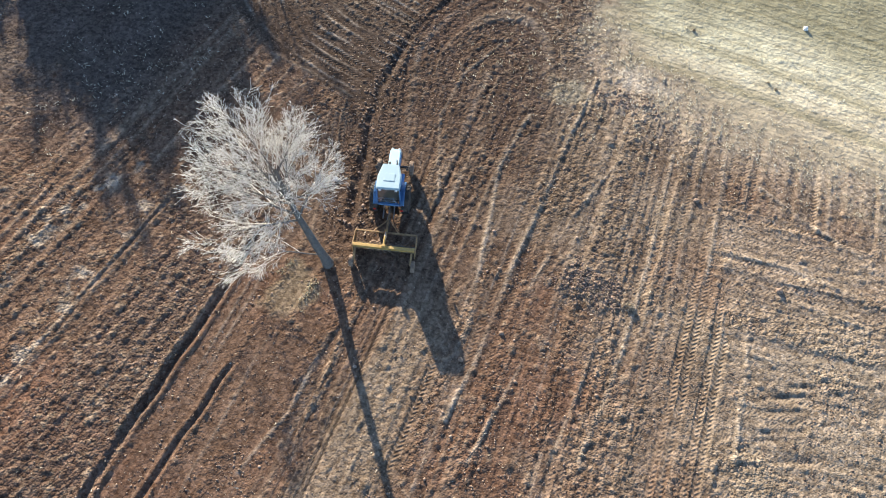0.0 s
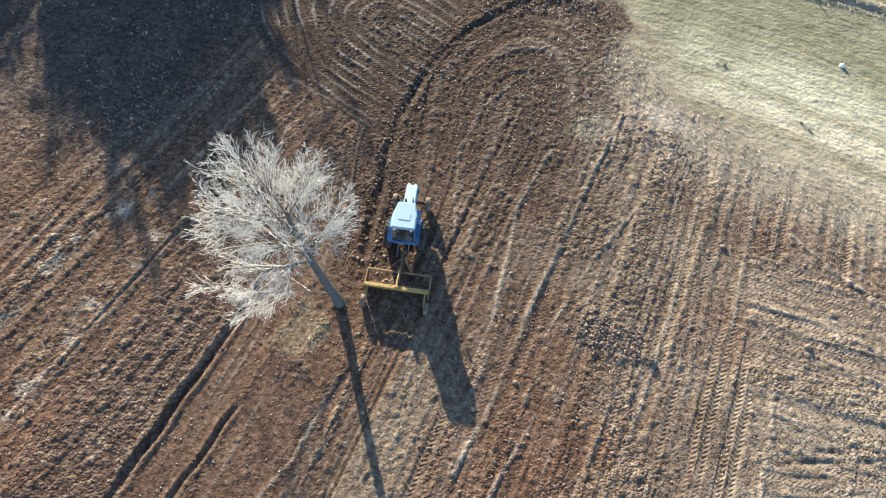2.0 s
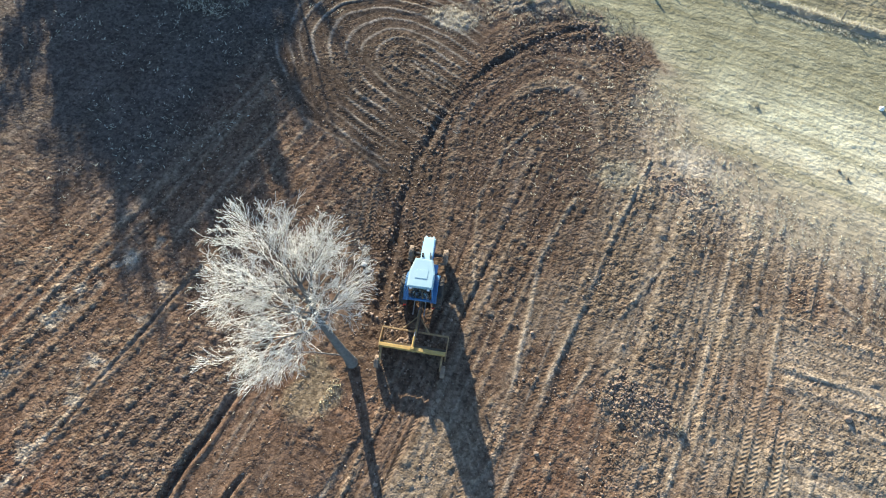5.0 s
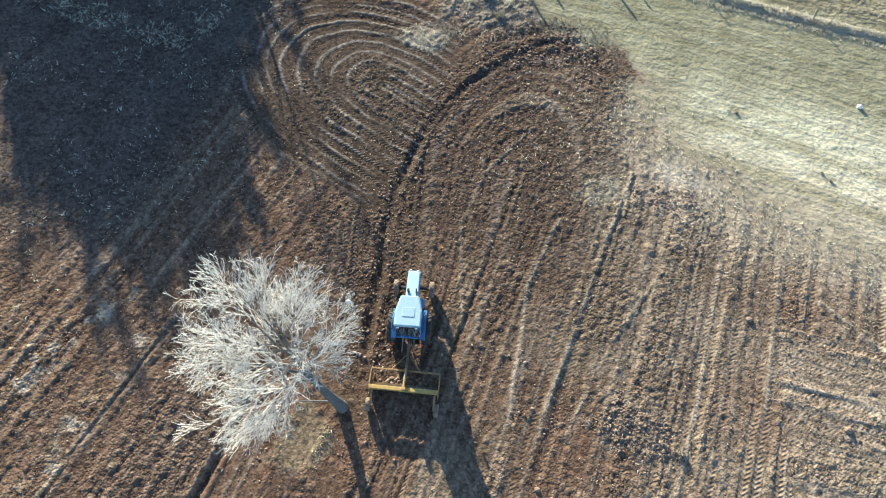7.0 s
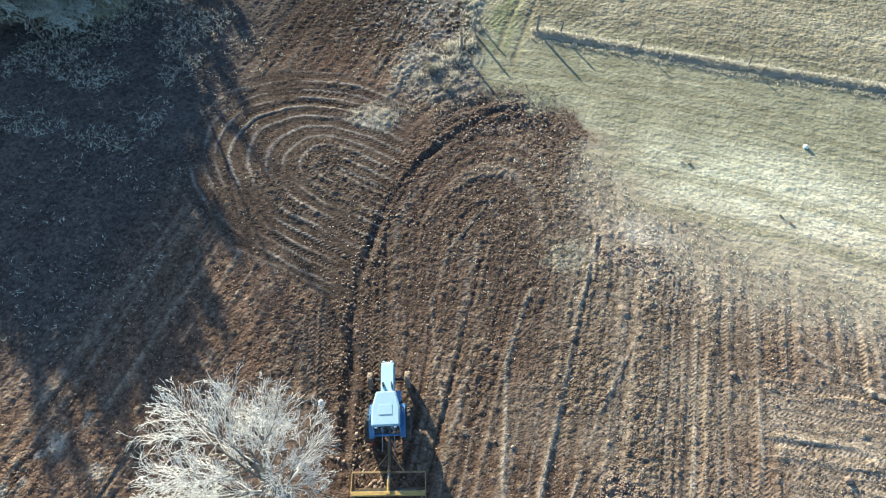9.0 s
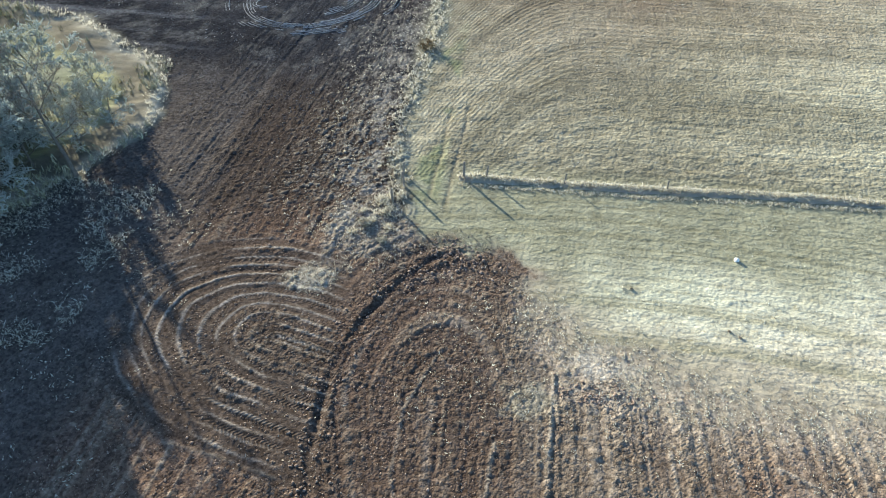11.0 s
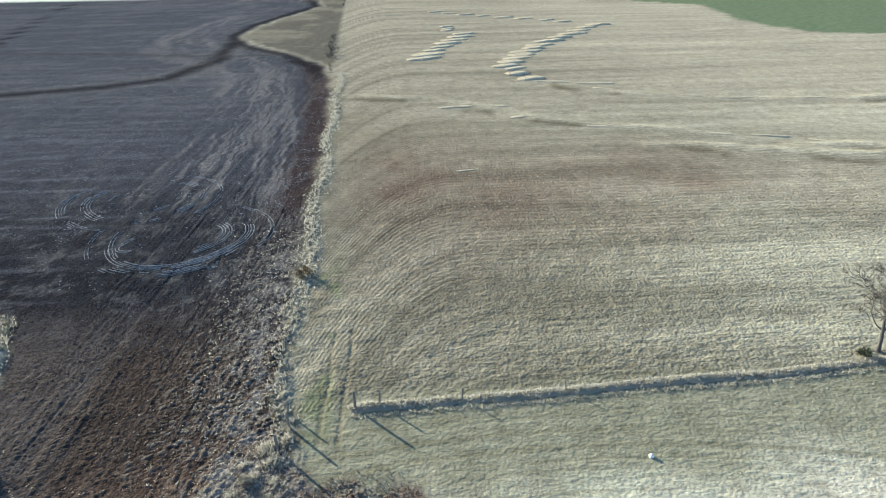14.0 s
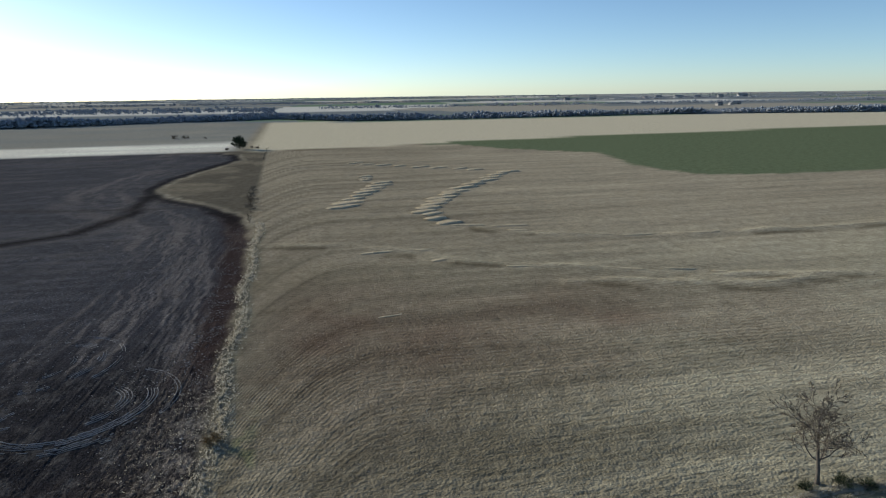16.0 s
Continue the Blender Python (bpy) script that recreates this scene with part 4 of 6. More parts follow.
# ---- tufts, clods, straw: uncountable small stuff ----
def blades(name, spots, n, tall, wide, lean, mat, label, category, seed):
    """Tufts of grass blades at rows of (x, y, z, size), as one object."""
    rng = np.random.default_rng(seed)
    s = np.repeat(np.asarray(spots, float), n, 0)
    k = len(s)
    ang = rng.uniform(0, 2 * math.pi, k)
    hgt = tall * s[:, 3] * rng.uniform(0.5, 1.15, k)
    off = 0.35 * wide * s[:, 3:4] * rng.normal(0, 1, (k, 2)) * 4
    base = s[:, :3] + np.c_[off, np.zeros(k)]
    base[:, 2] -= 0.03
    tip = base + np.c_[np.cos(ang) * lean * hgt * rng.uniform(0.2, 1.3, k), np.sin(ang) * lean * hgt * rng.uniform(0.2, 1.3, k), hgt]
    w = wide * s[:, 3] * rng.uniform(0.6, 1.3, k)
    turn = rng.uniform(0, 2 * math.pi, k)
    side = np.c_[np.cos(turn) * w / 2, np.sin(turn) * w / 2, np.zeros(k)]
    mid = (base + tip) / 2 + np.c_[np.zeros((k, 2)), 0.1 * hgt]
    v = np.stack([base - side, base + side, mid + 0.7 * side, tip, mid - 0.7 * side], 1).reshape(-1, 3)
    i = np.arange(k)[:, None] * 5
    f = np.concatenate([i + [0, 1, 2], i + [0, 2, 4], i + [4, 2, 3]])
    ob = mesh_object(name, v, f, mat)
    return tagged(ob, label, category, kind="stuff")


def scatter(n, x0, x1, y0, y1, keep, seed, laned=False):
    """Random places where keep(x, y, soil-ness) says so, with their heights."""
    rng = np.random.default_rng(seed)
    x, y = rng.uniform(x0, x1, n), rng.uniform(y0, y1, n)
    h, _, g, lane = field(x, y)
    ok = rng.random(n) < keep(x, y, g) * (step(-0.5, 0.35, -lane) if laned else 1)
    return np.c_[x, y, h][ok], rng


def ico():
    t = (1 + 5 ** 0.5) / 2
    unit = np.array([(-1, t, 0), (1, t, 0), (-1, -t, 0), (1, -t, 0), (0, -1, t), (0, 1, t), (0, -1, -t), (0, 1, -t), (t, 0, -1), (t, 0, 1), (-t, 0, -1), (-t, 0, 1)]) / 1.9
    tri = np.array([(0, 11, 5), (0, 5, 1), (0, 1, 7), (0, 7, 10), (0, 10, 11), (1, 5, 9), (5, 11, 4), (11, 10, 2), (10, 7, 6), (7, 1, 8), (3, 9, 4), (3, 4, 2), (3, 2, 6), (3, 6, 8), (3, 8, 9), (4, 9, 5), (2, 4, 11), (6, 2, 10), (8, 6, 7), (9, 8, 1)])
    return unit, tri


def clods(name, n, box4, keep, size, mat, label, category, seed, tiny=False, flat=1.0):
    """Lumps of earth: small uneven solids, as one object."""
    p, rng = scatter(n, *box4, keep, seed, tiny)
    if tiny:
        unit = np.array([(1, 0, 0), (-1, 0, 0), (0, 1, 0), (0, -1, 0), (0, 0, 1), (0, 0, -1)], float)
        tri = np.array([(0, 2, 4), (2, 1, 4), (1, 3, 4), (3, 0, 4), (2, 0, 5), (1, 2, 5), (3, 1, 5), (0, 3, 5)])
    else:
        unit, tri = ico()
    k, c = len(p), len(unit)
    r = size * np.exp(rng.normal(0, 0.45, k).clip(-0.9, 0.75))
    v = unit[None] * r[:, None, None] * rng.uniform(0.65, 1.25, (k, c, 1)) * (rng.uniform([0.6, 0.6, 0.45], [1.5, 1.5, 0.9], (k, 3)) * [1, 1, flat])[:, None]
    a = rng.uniform(0, 6.3, k)
    ca, sa = np.cos(a)[:, None], np.sin(a)[:, None]
    v = np.stack([ca * v[..., 0] - sa * v[..., 1], sa * v[..., 0] + ca * v[..., 1], v[..., 2]], -1) + (p + np.c_[np.zeros((k, 2)), 0.25 * r])[:, None]
    f = (np.arange(k)[:, None, None] * c + tri[None]).reshape(-1, 3)
    return tagged(mesh_object(name, v.reshape(-1, 3), f, mat), label, category, kind="stuff")


NEAR = (-26, 24, -10, 38)
clods("soil_clods", 3200, NEAR, lambda x, y, g: (1 - g) * step(-0.5, 0.6, fbm(x, y, 0.3, 3, 400)), 0.042, M_CLOD, "crumbly brown clods lying loose on the tilled soil", "soil clods", 41, flat=0.8)
clods("soil_crumbs", 56000, (-24, 22, -9, 38), lambda x, y, g: (1 - g) * (0.25 + 0.75 * step(-0.4, 0.5, fbm(x, y, 0.3, 3, 400))), 0.030, M_CLOD, "small brown crumbs of tilled earth", "soil crumbs", 40, True)
clods("furrow_clods", 4500, (-12, 0, 8, 37), lambda x, y, g: (1 - g) * np.exp(-((off_path(x, y, FURROW) - 0.55) / 0.6) ** 2), 0.045, M_CLOD, "large clods thrown up along the turned furrow", "soil clods", 42)
clods("debris_clods", 3600, (3.6, 9.4, 8.6, 12.6), lambda x, y, g: step(1.1, 0.4, np.hypot((x - 6.5) / 2.3, (y - 10.6) / 1.5) + 0.3 * fbm(x, y, 0.9, 2, 401)), 0.038, M_CLOD, "pale heap of broken stalks and earth on the soil", "debris", 43)
clods("edge_clods", 1100, (2.5, 9, 23, 26.5), lambda x, y, g: step(1.1, 0.4, np.hypot((x - 5.6) / 2.7, (y - 24.5) / 1.0) + 0.3 * fbm(x, y, 0.9, 2, 425)), 0.045, M_CLOD, "brown clods heaped where the soil meets the grass", "soil clods", 77)
p_, r_ = scatter(1100, 3.6, 9.4, 8.6, 12.6, lambda x, y, g: step(1.1, 0.4, np.hypot((x - 6.5) / 2.3, (y - 10.6) / 1.5) + 0.3 * fbm(x, y, 0.9, 2, 401)), 60)
blades("debris_stalks", np.c_[p_, r_.uniform(0.5, 1.3, len(p_))], 3, 0.14, 0.04, 1.4, M_DULL_STALK, "broken dry stalks lying in a heap", "stalks", 62)
p_, r_ = scatter(5200, -17, -4, 30, 43, lambda x, y, g: step(1.1, 0.5, np.hypot((x + 10.2) / 4.2, (y - 36.8) / 4.6)) * (0.3 + 0.7 * step(-0.3, 0.3, fbm(x, y, 0.5, 2, 402))), 44)
blades("rough_weeds", np.c_[p_, r_.uniform(0.5, 1.2, len(p_))], 5, 0.16, 0.026, 1.2, M_VERGE, "grey-tan rough weeds at the field corner", "weeds", 45)
clods("rough_crumbs", 6000, (-24, -8.6, 35, 68), lambda x, y, g: (1 - g) * step(-23, -11, x) * (0.3 + 0.7 * step(-0.3, 0.4, fbm(x, y, 0.35, 3, 407))), 0.045, natural("pale_crumbs", (0.12, 0.098, 0.075), (0.30, 0.26, 0.21), 8.0), "pale dry crumbs of rough ground beside the verge", "soil crumbs", 63, True, 0.5)
p_, r_ = scatter(4500, -46, -20, 4, 42, lambda x, y, g: (1 - g) * step(-19.5, -24, x) * step(-0.1, 0.5, fbm(x, y, 0.35, 3, 412)), 83)
blades("strewn_straw", np.c_[p_, r_.uniform(0.5, 1.4, len(p_))], 3, 0.10, 0.06, 2.2, M_STRAW, "pale straw strewn over the ground beside the thicket", "straw", 84)

p_, r_ = scatter(5200, -42, -27, 24, 40, lambda x, y, g: step(-0.3, 0.3, fbm(x, y, 0.4, 3, 414)), 85)
blades("shaded_grass", np.c_[p_, r_.uniform(0.6, 1.5, len(p_))], 4, 0.16, 0.05, 1.6, M_VERGE, "matted pale grass and litter at the thicket's edge", "grass", 86)


def dark_field_litter(x, y, g):
    """How thickly crumbs lie on the dark field: in rows along its edge and across its west, and in patches."""
    edge = inside(x, y, SOIL)
    rows = step(0.15, 0.7, ridge(edge, 71, 1.9) + 0.5 * fbm(x, y, 0.25, 3, 409)) * step(20, 6, edge) * step(70, 90, y)
    across = step(0.2, 0.8, ridge(y + 0.05 * x, 77, 3.4) + 0.6 * fbm(x * 0.3, y, 0.3, 3, 410)) * step(-30, -42, x) * step(80, 100, y)
    patches = step(0.0, 0.7, fbm(x, y * 0.7, 0.16, 4, 408, 0.7))
    return (1 - g) * np.clip(0.06 + 0.9 * rows + 0.7 * across + 0.4 * patches, 0, 1) * step(190, 120, y) * step(61, 78, y + 5 * fbm(x, y, 0.12, 3, 411))


clods("field_crumbs", 150000, (-75, -11, 62, 185), dark_field_litter, 0.06, natural("ashen_crumbs", (0.10, 0.10, 0.105), (0.27, 0.27, 0.28), 8.0), "ashen crumbs and stalks scattered over the dark field", "soil crumbs", 66, True, 0.4)
def track_ridges(name, rings, mat, label, seed):
    """Low broken lips of earth pressed up in pairs along turning wheel tracks; rings of (x, y, radius, from, to in degrees)."""
    verts, faces = [], []
    for cx, cy, r0, a0, a1 in rings:
        for side in (-0.17, 0.17):
            n = max(8, int(abs(a1 - a0) * math.pi / 180 * r0 / 0.3))
            a = np.radians(np.linspace(a0, a1, n))
            r = r0 + side + 0.25 * np.sin(3 * a + cx)
            x, y = cx + r * np.cos(a) * 1.04, cy + r * np.sin(a)
            keep = fbm(x, y, 0.5, 3, seed) > -0.3
            z = field(x, y)[0]
            half = 0.055 * (1 + 0.5 * vnoise(a * r0 * 1.7, 0 * a + side, seed))
            tall = 0.045 * (1 + 0.5 * vnoise(a * r0 * 2.3, 0 * a + side, seed + 1))
            rim = []
            for off, up in ((-1, -0.03), (-0.3, 1), (0.3, 1), (1, -0.03)):
                q = r + off * half
                rim.append(np.c_[cx + q * np.cos(a) * 1.04, cy + q * np.sin(a), z + (tall if up > 0 else up)])
            base = sum(len(v) for v in verts)
            verts.append(np.stack(rim, 1).reshape(-1, 3))
            k = np.nonzero(keep[:-1] & keep[1:])[0] * 4 + base
            faces += [np.stack([k + j, k + j + 4, k + j + 5, k + j + 1], 1) for j in range(3)]
    return tagged(mesh_object(name, np.concatenate(verts), np.concatenate(faces), mat), label, "wheel tracks", kind="stuff")


track_ridges("track_ridges", [(-31.9, 87, 4.1, -60, 30), (-31.9, 87, 4.1, 130, 225), (-31.9, 87, 6.5, -40, 70), (-31.9, 87, 6.5, 150, 280), (-31.9, 87, 7.2, -50, 95), (-31.9, 87, 7.2, 145, 300), (-31.9, 87, 9.2, -35, 70), (-31.9, 87, 9.3, 150, 260), (-31.9, 87, 9.9, 160, 235),
                              (-24.4, 75, 4.5, -50, 60), (-24.4, 75, 5.2, -60, 40), (-24.4, 75, 7.0, -150, 50), (-24.4, 75, 7.6, -160, 55), (-24.4, 75, 8.5, -125, -30), (-24.4, 75, 9.2, -130, -20), (-24.4, 75, 9.8, -60, 55), (-24.4, 75, 7.2, 160, 215), (-24.4, 75, 9.5, 165, 215), (-28.5, 73.5, 1.9, 120, 330)],
             natural("pressed_pale_earth", (0.13, 0.13, 0.13), (0.30, 0.30, 0.30), 3.0), "pale earth lips pressed up along turning wheel tracks", 73)
p_, r_ = scatter(3000, -20, -9, 36, 75, lambda x, y, g: step(-19, -11, x) * 0.8, 64)
blades("rough_straw", np.c_[p_, r_.uniform(0.5, 1.2, len(p_))], 4, 0.14, 0.045, 1.3, M_STRAW, "dry straw lying over the rough ground", "straw", 65)
p_, r_ = scatter(9000, -11.4, -7.6, 38, 168, lambda x, y, g: np.exp(-((x + 9.4 - 0.5 * np.sin(y * 0.21)) / 0.75) ** 2) * (0.5 + 0.5 * step(-0.2, 0.2, fbm(x, y, 0.35, 2, 403))), 46)
blades("verge_grass", np.c_[p_, r_.uniform(0.6, 1.5, len(p_))], 9, 0.26, 0.030, 0.9, M_VERGE, "tall pale dead grass along the field verge", "grass", 47)
p_, r_ = scatter(26000, -8, 60, 22, 105, lambda x, y, g: step(0.6, 0.95, g) * (0.35 + 0.65 * step(-0.2, 0.4, fbm(x * 0.35, y, 0.35, 3, 404))) * step(112, 70, y), 48)
blades("stubble_grass", np.c_[p_, r_.uniform(0.6, 1.3, len(p_))], 4, 0.07, 0.045, 1.6, M_STRAW, "short pale winter grass and stubble in the fields", "grass", 49)
p_, r_ = scatter(3800, -62, -30, 34, 70, lambda x, y, g: g * step(-0.3, 0.4, fbm(x, y, 0.2, 3, 405)), 50)
blades("island_grass", np.c_[p_, r_.uniform(0.7, 1.6, len(p_))], 6, 0.5, 0.07, 0.6, natural("green_grass", (0.18, 0.17, 0.10), (0.46, 0.42, 0.29), 1.0), "mixed green and straw grass under the thicket", "grass", 51)
p_, r_ = scatter(16000, -60, -29, 34, 72, lambda x, y, g: np.exp(-((inside(x, y, ISLAND) - 0.3) / 0.55) ** 2), 78)
blades("rim_grass", np.c_[p_, r_.uniform(0.6, 1.4, len(p_))], 6, 0.30, 0.035, 0.9, M_VERGE, "tall bleached grass along the edge of the thicket", "grass", 79)
clods("turned_clods", 4200, (-9, 1, 28, 37), lambda x, y, g: (1 - g) * np.exp(-((arc_lane(x, y)[0] - 7.0) / 0.9) ** 2) * step(29, 32, y) * step(0.5, -3, x) * step(-0.5, 0.3, fbm(x, y, 0.8, 2, 426)), 0.055, M_CLOD, "dark clods turned up at the head of the field", "soil clods", 80)
p_, r_ = scatter(1500, -9, 1.5, 30, 37.5, lambda x, y, g: step(1.5, -2, x) * np.exp(-((arc_lane(x, y)[0] - 8.0) / 0.7) ** 2), 81)
blades("brush_stalks", np.c_[p_, r_.uniform(0.5, 1.4, len(p_))], 3, 0.22, 0.035, 1.8, M_TWIG_DARK, "dark broken stalks raked up at the field head", "stalks", 82)
for k, (tx, ty, ts) in enumerate(((-9.2, 38.6, 1.2), (-10.3, 37.4, 1.0), (-8.4, 40.6, 0.9), (-9.7, 39.9, 1.1), (-11.3, 36.3, 0.8), (-8.8, 36.9, 0.9), (-8.2, 42.6, 0.8), (-10.9, 38.6, 0.7))):
    rng_ = np.random.default_rng(600 + k)
    spots_ = np.c_[rng_.normal(0, 0.22 * ts, (46, 2)), np.zeros(46), rng_.uniform(0.6, 1.2, 46) * ts]
    tussock = blades("grass_tussock", spots_, 7, 0.42, 0.028, 0.7, M_VERGE, "tall grey-tan grass tussock at the field corner", "grass tussock", 610 + k)
    del tussock["kind"]
    tussock["group"] = "corner tussocks"
    tussock.location = (tx, ty, ground_height(tx, ty))
p_, r_ = scatter(1100, -10.6, -6.8, 1.8, 7.4, lambda x, y, g: step(1.1, 0.5, np.hypot((x + 8.5) / 1.5, (y - 4.4) / 2.0)) * step(0.0, 0.3, fbm(x, y, 0.8, 2, 413)), 52)
blades("tree_foot_grass", np.c_[p_, r_.uniform(0.6, 1.3, len(p_))], 6, 0.16, 0.035, 1.0, natural("yellow_grass", (0.36, 0.30, 0.19), (0.62, 0.55, 0.39), 3.0), "yellow dry grass round the foot of the tree", "grass", 53)
p_, r_ = scatter(1500, -16, -10, 29, 34, lambda x, y, g: step(1.1, 0.5, np.hypot((x + 13) / 2.0, (y - 31.6) / 1.5)), 54)
blades("corner_grass", np.c_[p_, r_.uniform(0.6, 1.2, len(p_))], 4, 0.14, 0.035, 1.4, M_VERGE, "pale matted grass patch between the wheel tracks", "grass", 55)
p_, r_ = scatter(9000, -6, 24, 20, 33, lambda x, y, g: np.exp(-((g - 0.5) / 0.35) ** 2) * 0.9, 56)
blades("edge_stubble", np.c_[p_, r_.uniform(0.5, 1.2, len(p_))], 4, 0.15, 0.05, 1.0, M_STRAW, "thin straw stubble where soil meets grass", "grass", 57)
p_, r_ = scatter(16000, *NEAR, lambda x, y, g: (1 - g) * step(-0.1, 0.6, fbm(x, y, 0.25, 3, 406)) * 0.8, 58)
blades("loose_stalks", np.c_[p_, r_.uniform(0.5, 1.3, len(p_))], 1, 0.08, 0.05, 2.6, M_STALK, "broken pale stalks strewn over the tilled soil", "stalks", 59)


clods("dark_clods", 50000, (-70, -14, 46, 150), lambda x, y, g: (1 - g) * (0.25 + 0.75 * step(-0.3, 0.5, fbm(x, y, 0.3, 3, 424))) * step(44, 54, y) * step(150, 110, y), 0.045, natural("black_earth", (0.03, 0.031, 0.035), (0.095, 0.098, 0.108), 6.0), "dark clods of ploughed earth on the far field", "soil clods", 76, True, 0.9)


# ---- the grass bank with its fence posts ----
def build_bank():
    t = thing("grass_bank", Matrix(), "long low bank of pale dead grass along the fence line", "grass bank")
    x = np.arange(-4.2, 78, 0.16)
    w = np.linspace(-1.0, 1.0, 17)
    cy = 43.5 + 0.010 * np.clip(x, 0, 28) + 0.3 * vnoise(x * 0.1, 0 * x, 5) + 0.05 * np.clip(x - 28, 0, 12) - 0.10 * np.clip(x - 40, 0, 99)
    hh = (0.20 + 0.10 * vnoise(x * 0.35, 0 * x, 6) + 0.14 * vnoise(x * 1.3, 0 * x, 8) + 0.06 * vnoise(x * 3.1, 0 * x, 9)).clip(0.06, 1) * 0.55 * step(-4.4, -3.4, x)
    X, W = [v.ravel() for v in np.meshgrid(x, w)]
    H, C = np.tile(hh, len(w)), np.tile(cy, len(w))
    z = H * np.clip(1 - np.abs(W) ** 2.2, 0, 1) + 0.06 * fbm(X, W * 3 + 50, 1.8, 3, 9) * (1 - W ** 2) - 0.05 * np.abs(W)
    nx = len(x)
    k = (np.arange(len(w) - 1)[:, None] * nx + np.arange(nx - 1)[None]).ravel()
    mesh_object("bank_turf", np.stack([X, C + W * 0.62, z], 1), np.stack([k, k + 1, k + nx + 1, k + nx], 1), M_VERGE, t, True)
    rng = np.random.default_rng(3)
    n = 5200
    i = rng.integers(0, nx, n)
    q = rng.normal(0, 0.33, n).clip(-0.95, 0.95)
    spots = np.c_[x[i] + rng.uniform(-0.1, 0.1, n), cy[i] + q * 0.62, hh[i] * np.clip(1 - np.abs(q) ** 2.2, 0, 1), rng.uniform(0.6, 1.3, n)]
    foot = np.c_[x[i] + rng.uniform(-0.1, 0.1, n), cy[i] - 0.95 + 0.14 * rng.normal(0, 1, n), np.zeros(n), rng.uniform(0.5, 1.1, n)][:: 2]
    spots = np.concatenate([spots, foot])
    g = blades("bank_grass", spots, 5, 0.22, 0.040, 0.9, M_VERGE, "tufts of tall bleached grass", "grass", 61)
    g.parent = t
    for key in ("category",):
        del g[key]
    return t


build_bank()


def fence_post(x, y, tall, r, tilt, label):
    t = thing("fence_post", pose(x, y, ground_height(x, y), tilt[0], tilt[1], 0), label, "fence post", "fence posts")
    bm = lathe(bmesh.new(), [(r * 1.05, -0.3), (r, tall * 0.4), (r * 0.95, tall * 0.9), (r * 0.75, tall)], 10, "Z")
    for v in bm.verts:
        v.co.x += 0.012 * math.sin(7 * v.co.z + x)
    part("shaft", bm, M_WOOD, t)
    for z in (0.45, 0.75, 1.05):
        if z < tall - 0.1:
            part("staple", tube(bmesh.new(), (-r * 1.02, -0.02, z * tall / 1.4), (r * 1.02, -0.02, z * tall / 1.4), 0.012, sides=6), M_STEEL, t)
    return t


M_STEEL = worn("dull_steel", (0.32, 0.32, 0.33), (0.16, 0.10, 0.07), 0.45, 0.8)
M_BLUE = worn("blue_paint", (0.055, 0.19, 0.40), (0.16, 0.13, 0.11), 0.32, amount=0.35, spec=0.5)
# bonnet and roof: the sky's pale blue glare is put into the paint colours
M_HOOD = worn("sky_glared_blue_paint", (0.30, 0.48, 0.55), (0.36, 0.40, 0.42), 0.38, amount=0.3, spec=0.5)
M_ROOF = worn("white_roof_paint", (0.29, 0.42, 0.46), (0.38, 0.42, 0.44), 0.45, amount=0.3, spec=0.45)
M_WHITE = worn("white_rim_paint", (0.72, 0.72, 0.70), (0.30, 0.25, 0.2), 0.45, amount=0.5)
M_RUBBER = worn("dusty_rubber", (0.022, 0.021, 0.021), (0.16, 0.12, 0.09), 0.85, amount=0.6, bump=0.4)
M_MUD_TYRE = worn("mud_caked_rubber", (0.16, 0.115, 0.085), (0.30, 0.22, 0.16), 0.9, amount=0.8, bump=0.5)
M_BLACK = worn("black_castings", (0.03, 0.03, 0.032), (0.10, 0.08, 0.065), 0.6, amount=0.5)
M_YELLOW = worn("worn_yellow_paint", (0.44, 0.28, 0.085), (0.20, 0.12, 0.06), 0.55, amount=0.65)
M_YELLOW_DIRTY = worn("rusted_yellow_paint", (0.33, 0.205, 0.09), (0.15, 0.09, 0.055), 0.65, amount=0.85)
M_SEAT = worn("black_vinyl", (0.025, 0.025, 0.028), (0.09, 0.08, 0.07), 0.55)
M_LAMP, _, _ = material("lamp_glass", 0.08, 0, (0.8, 0.8, 0.78), 0.6)
M_RED, _, _ = material("red_lens", 0.2, 0, (0.45, 0.03, 0.02), 0.5)
M_GLASS, _, glass_shader = material("tinted_glass", 0.03, 0, (0.16, 0.2, 0.2), 0.5)
glass_shader.inputs["Transmission Weight"].default_value = 0.85

for x, y, tall_, r, tilt, lab in ((-3.8, 43.35, 1.62, 0.10, (0, 0), "thick weathered corner post at the end of the grass bank"), (-2.05, 43.6, 1.25, 0.07, (3, 6), "short leaning fence post in the grass bank"),
                                  (-8.35, 41.85, 1.42, 0.09, (0, -3), "grey wooden fence post standing in weeds"), (-8.6, 43.3, 1.1, 0.07, (0, 4), "short grey fence post in weeds"),
                                  (-8.9, 39.7, 1.5, 0.09, (2, 0), "grey wooden fence post beside the tilled soil"), (4.1, 43.5, 1.0, 0.05, (0, 2), "thin fence post in the grass bank"),
                                  (12.0, 43.6, 0.95, 0.05, (2, -3), "thin fence post in the grass bank")):
    fence_post(x, y, tall_, r, tilt, lab)


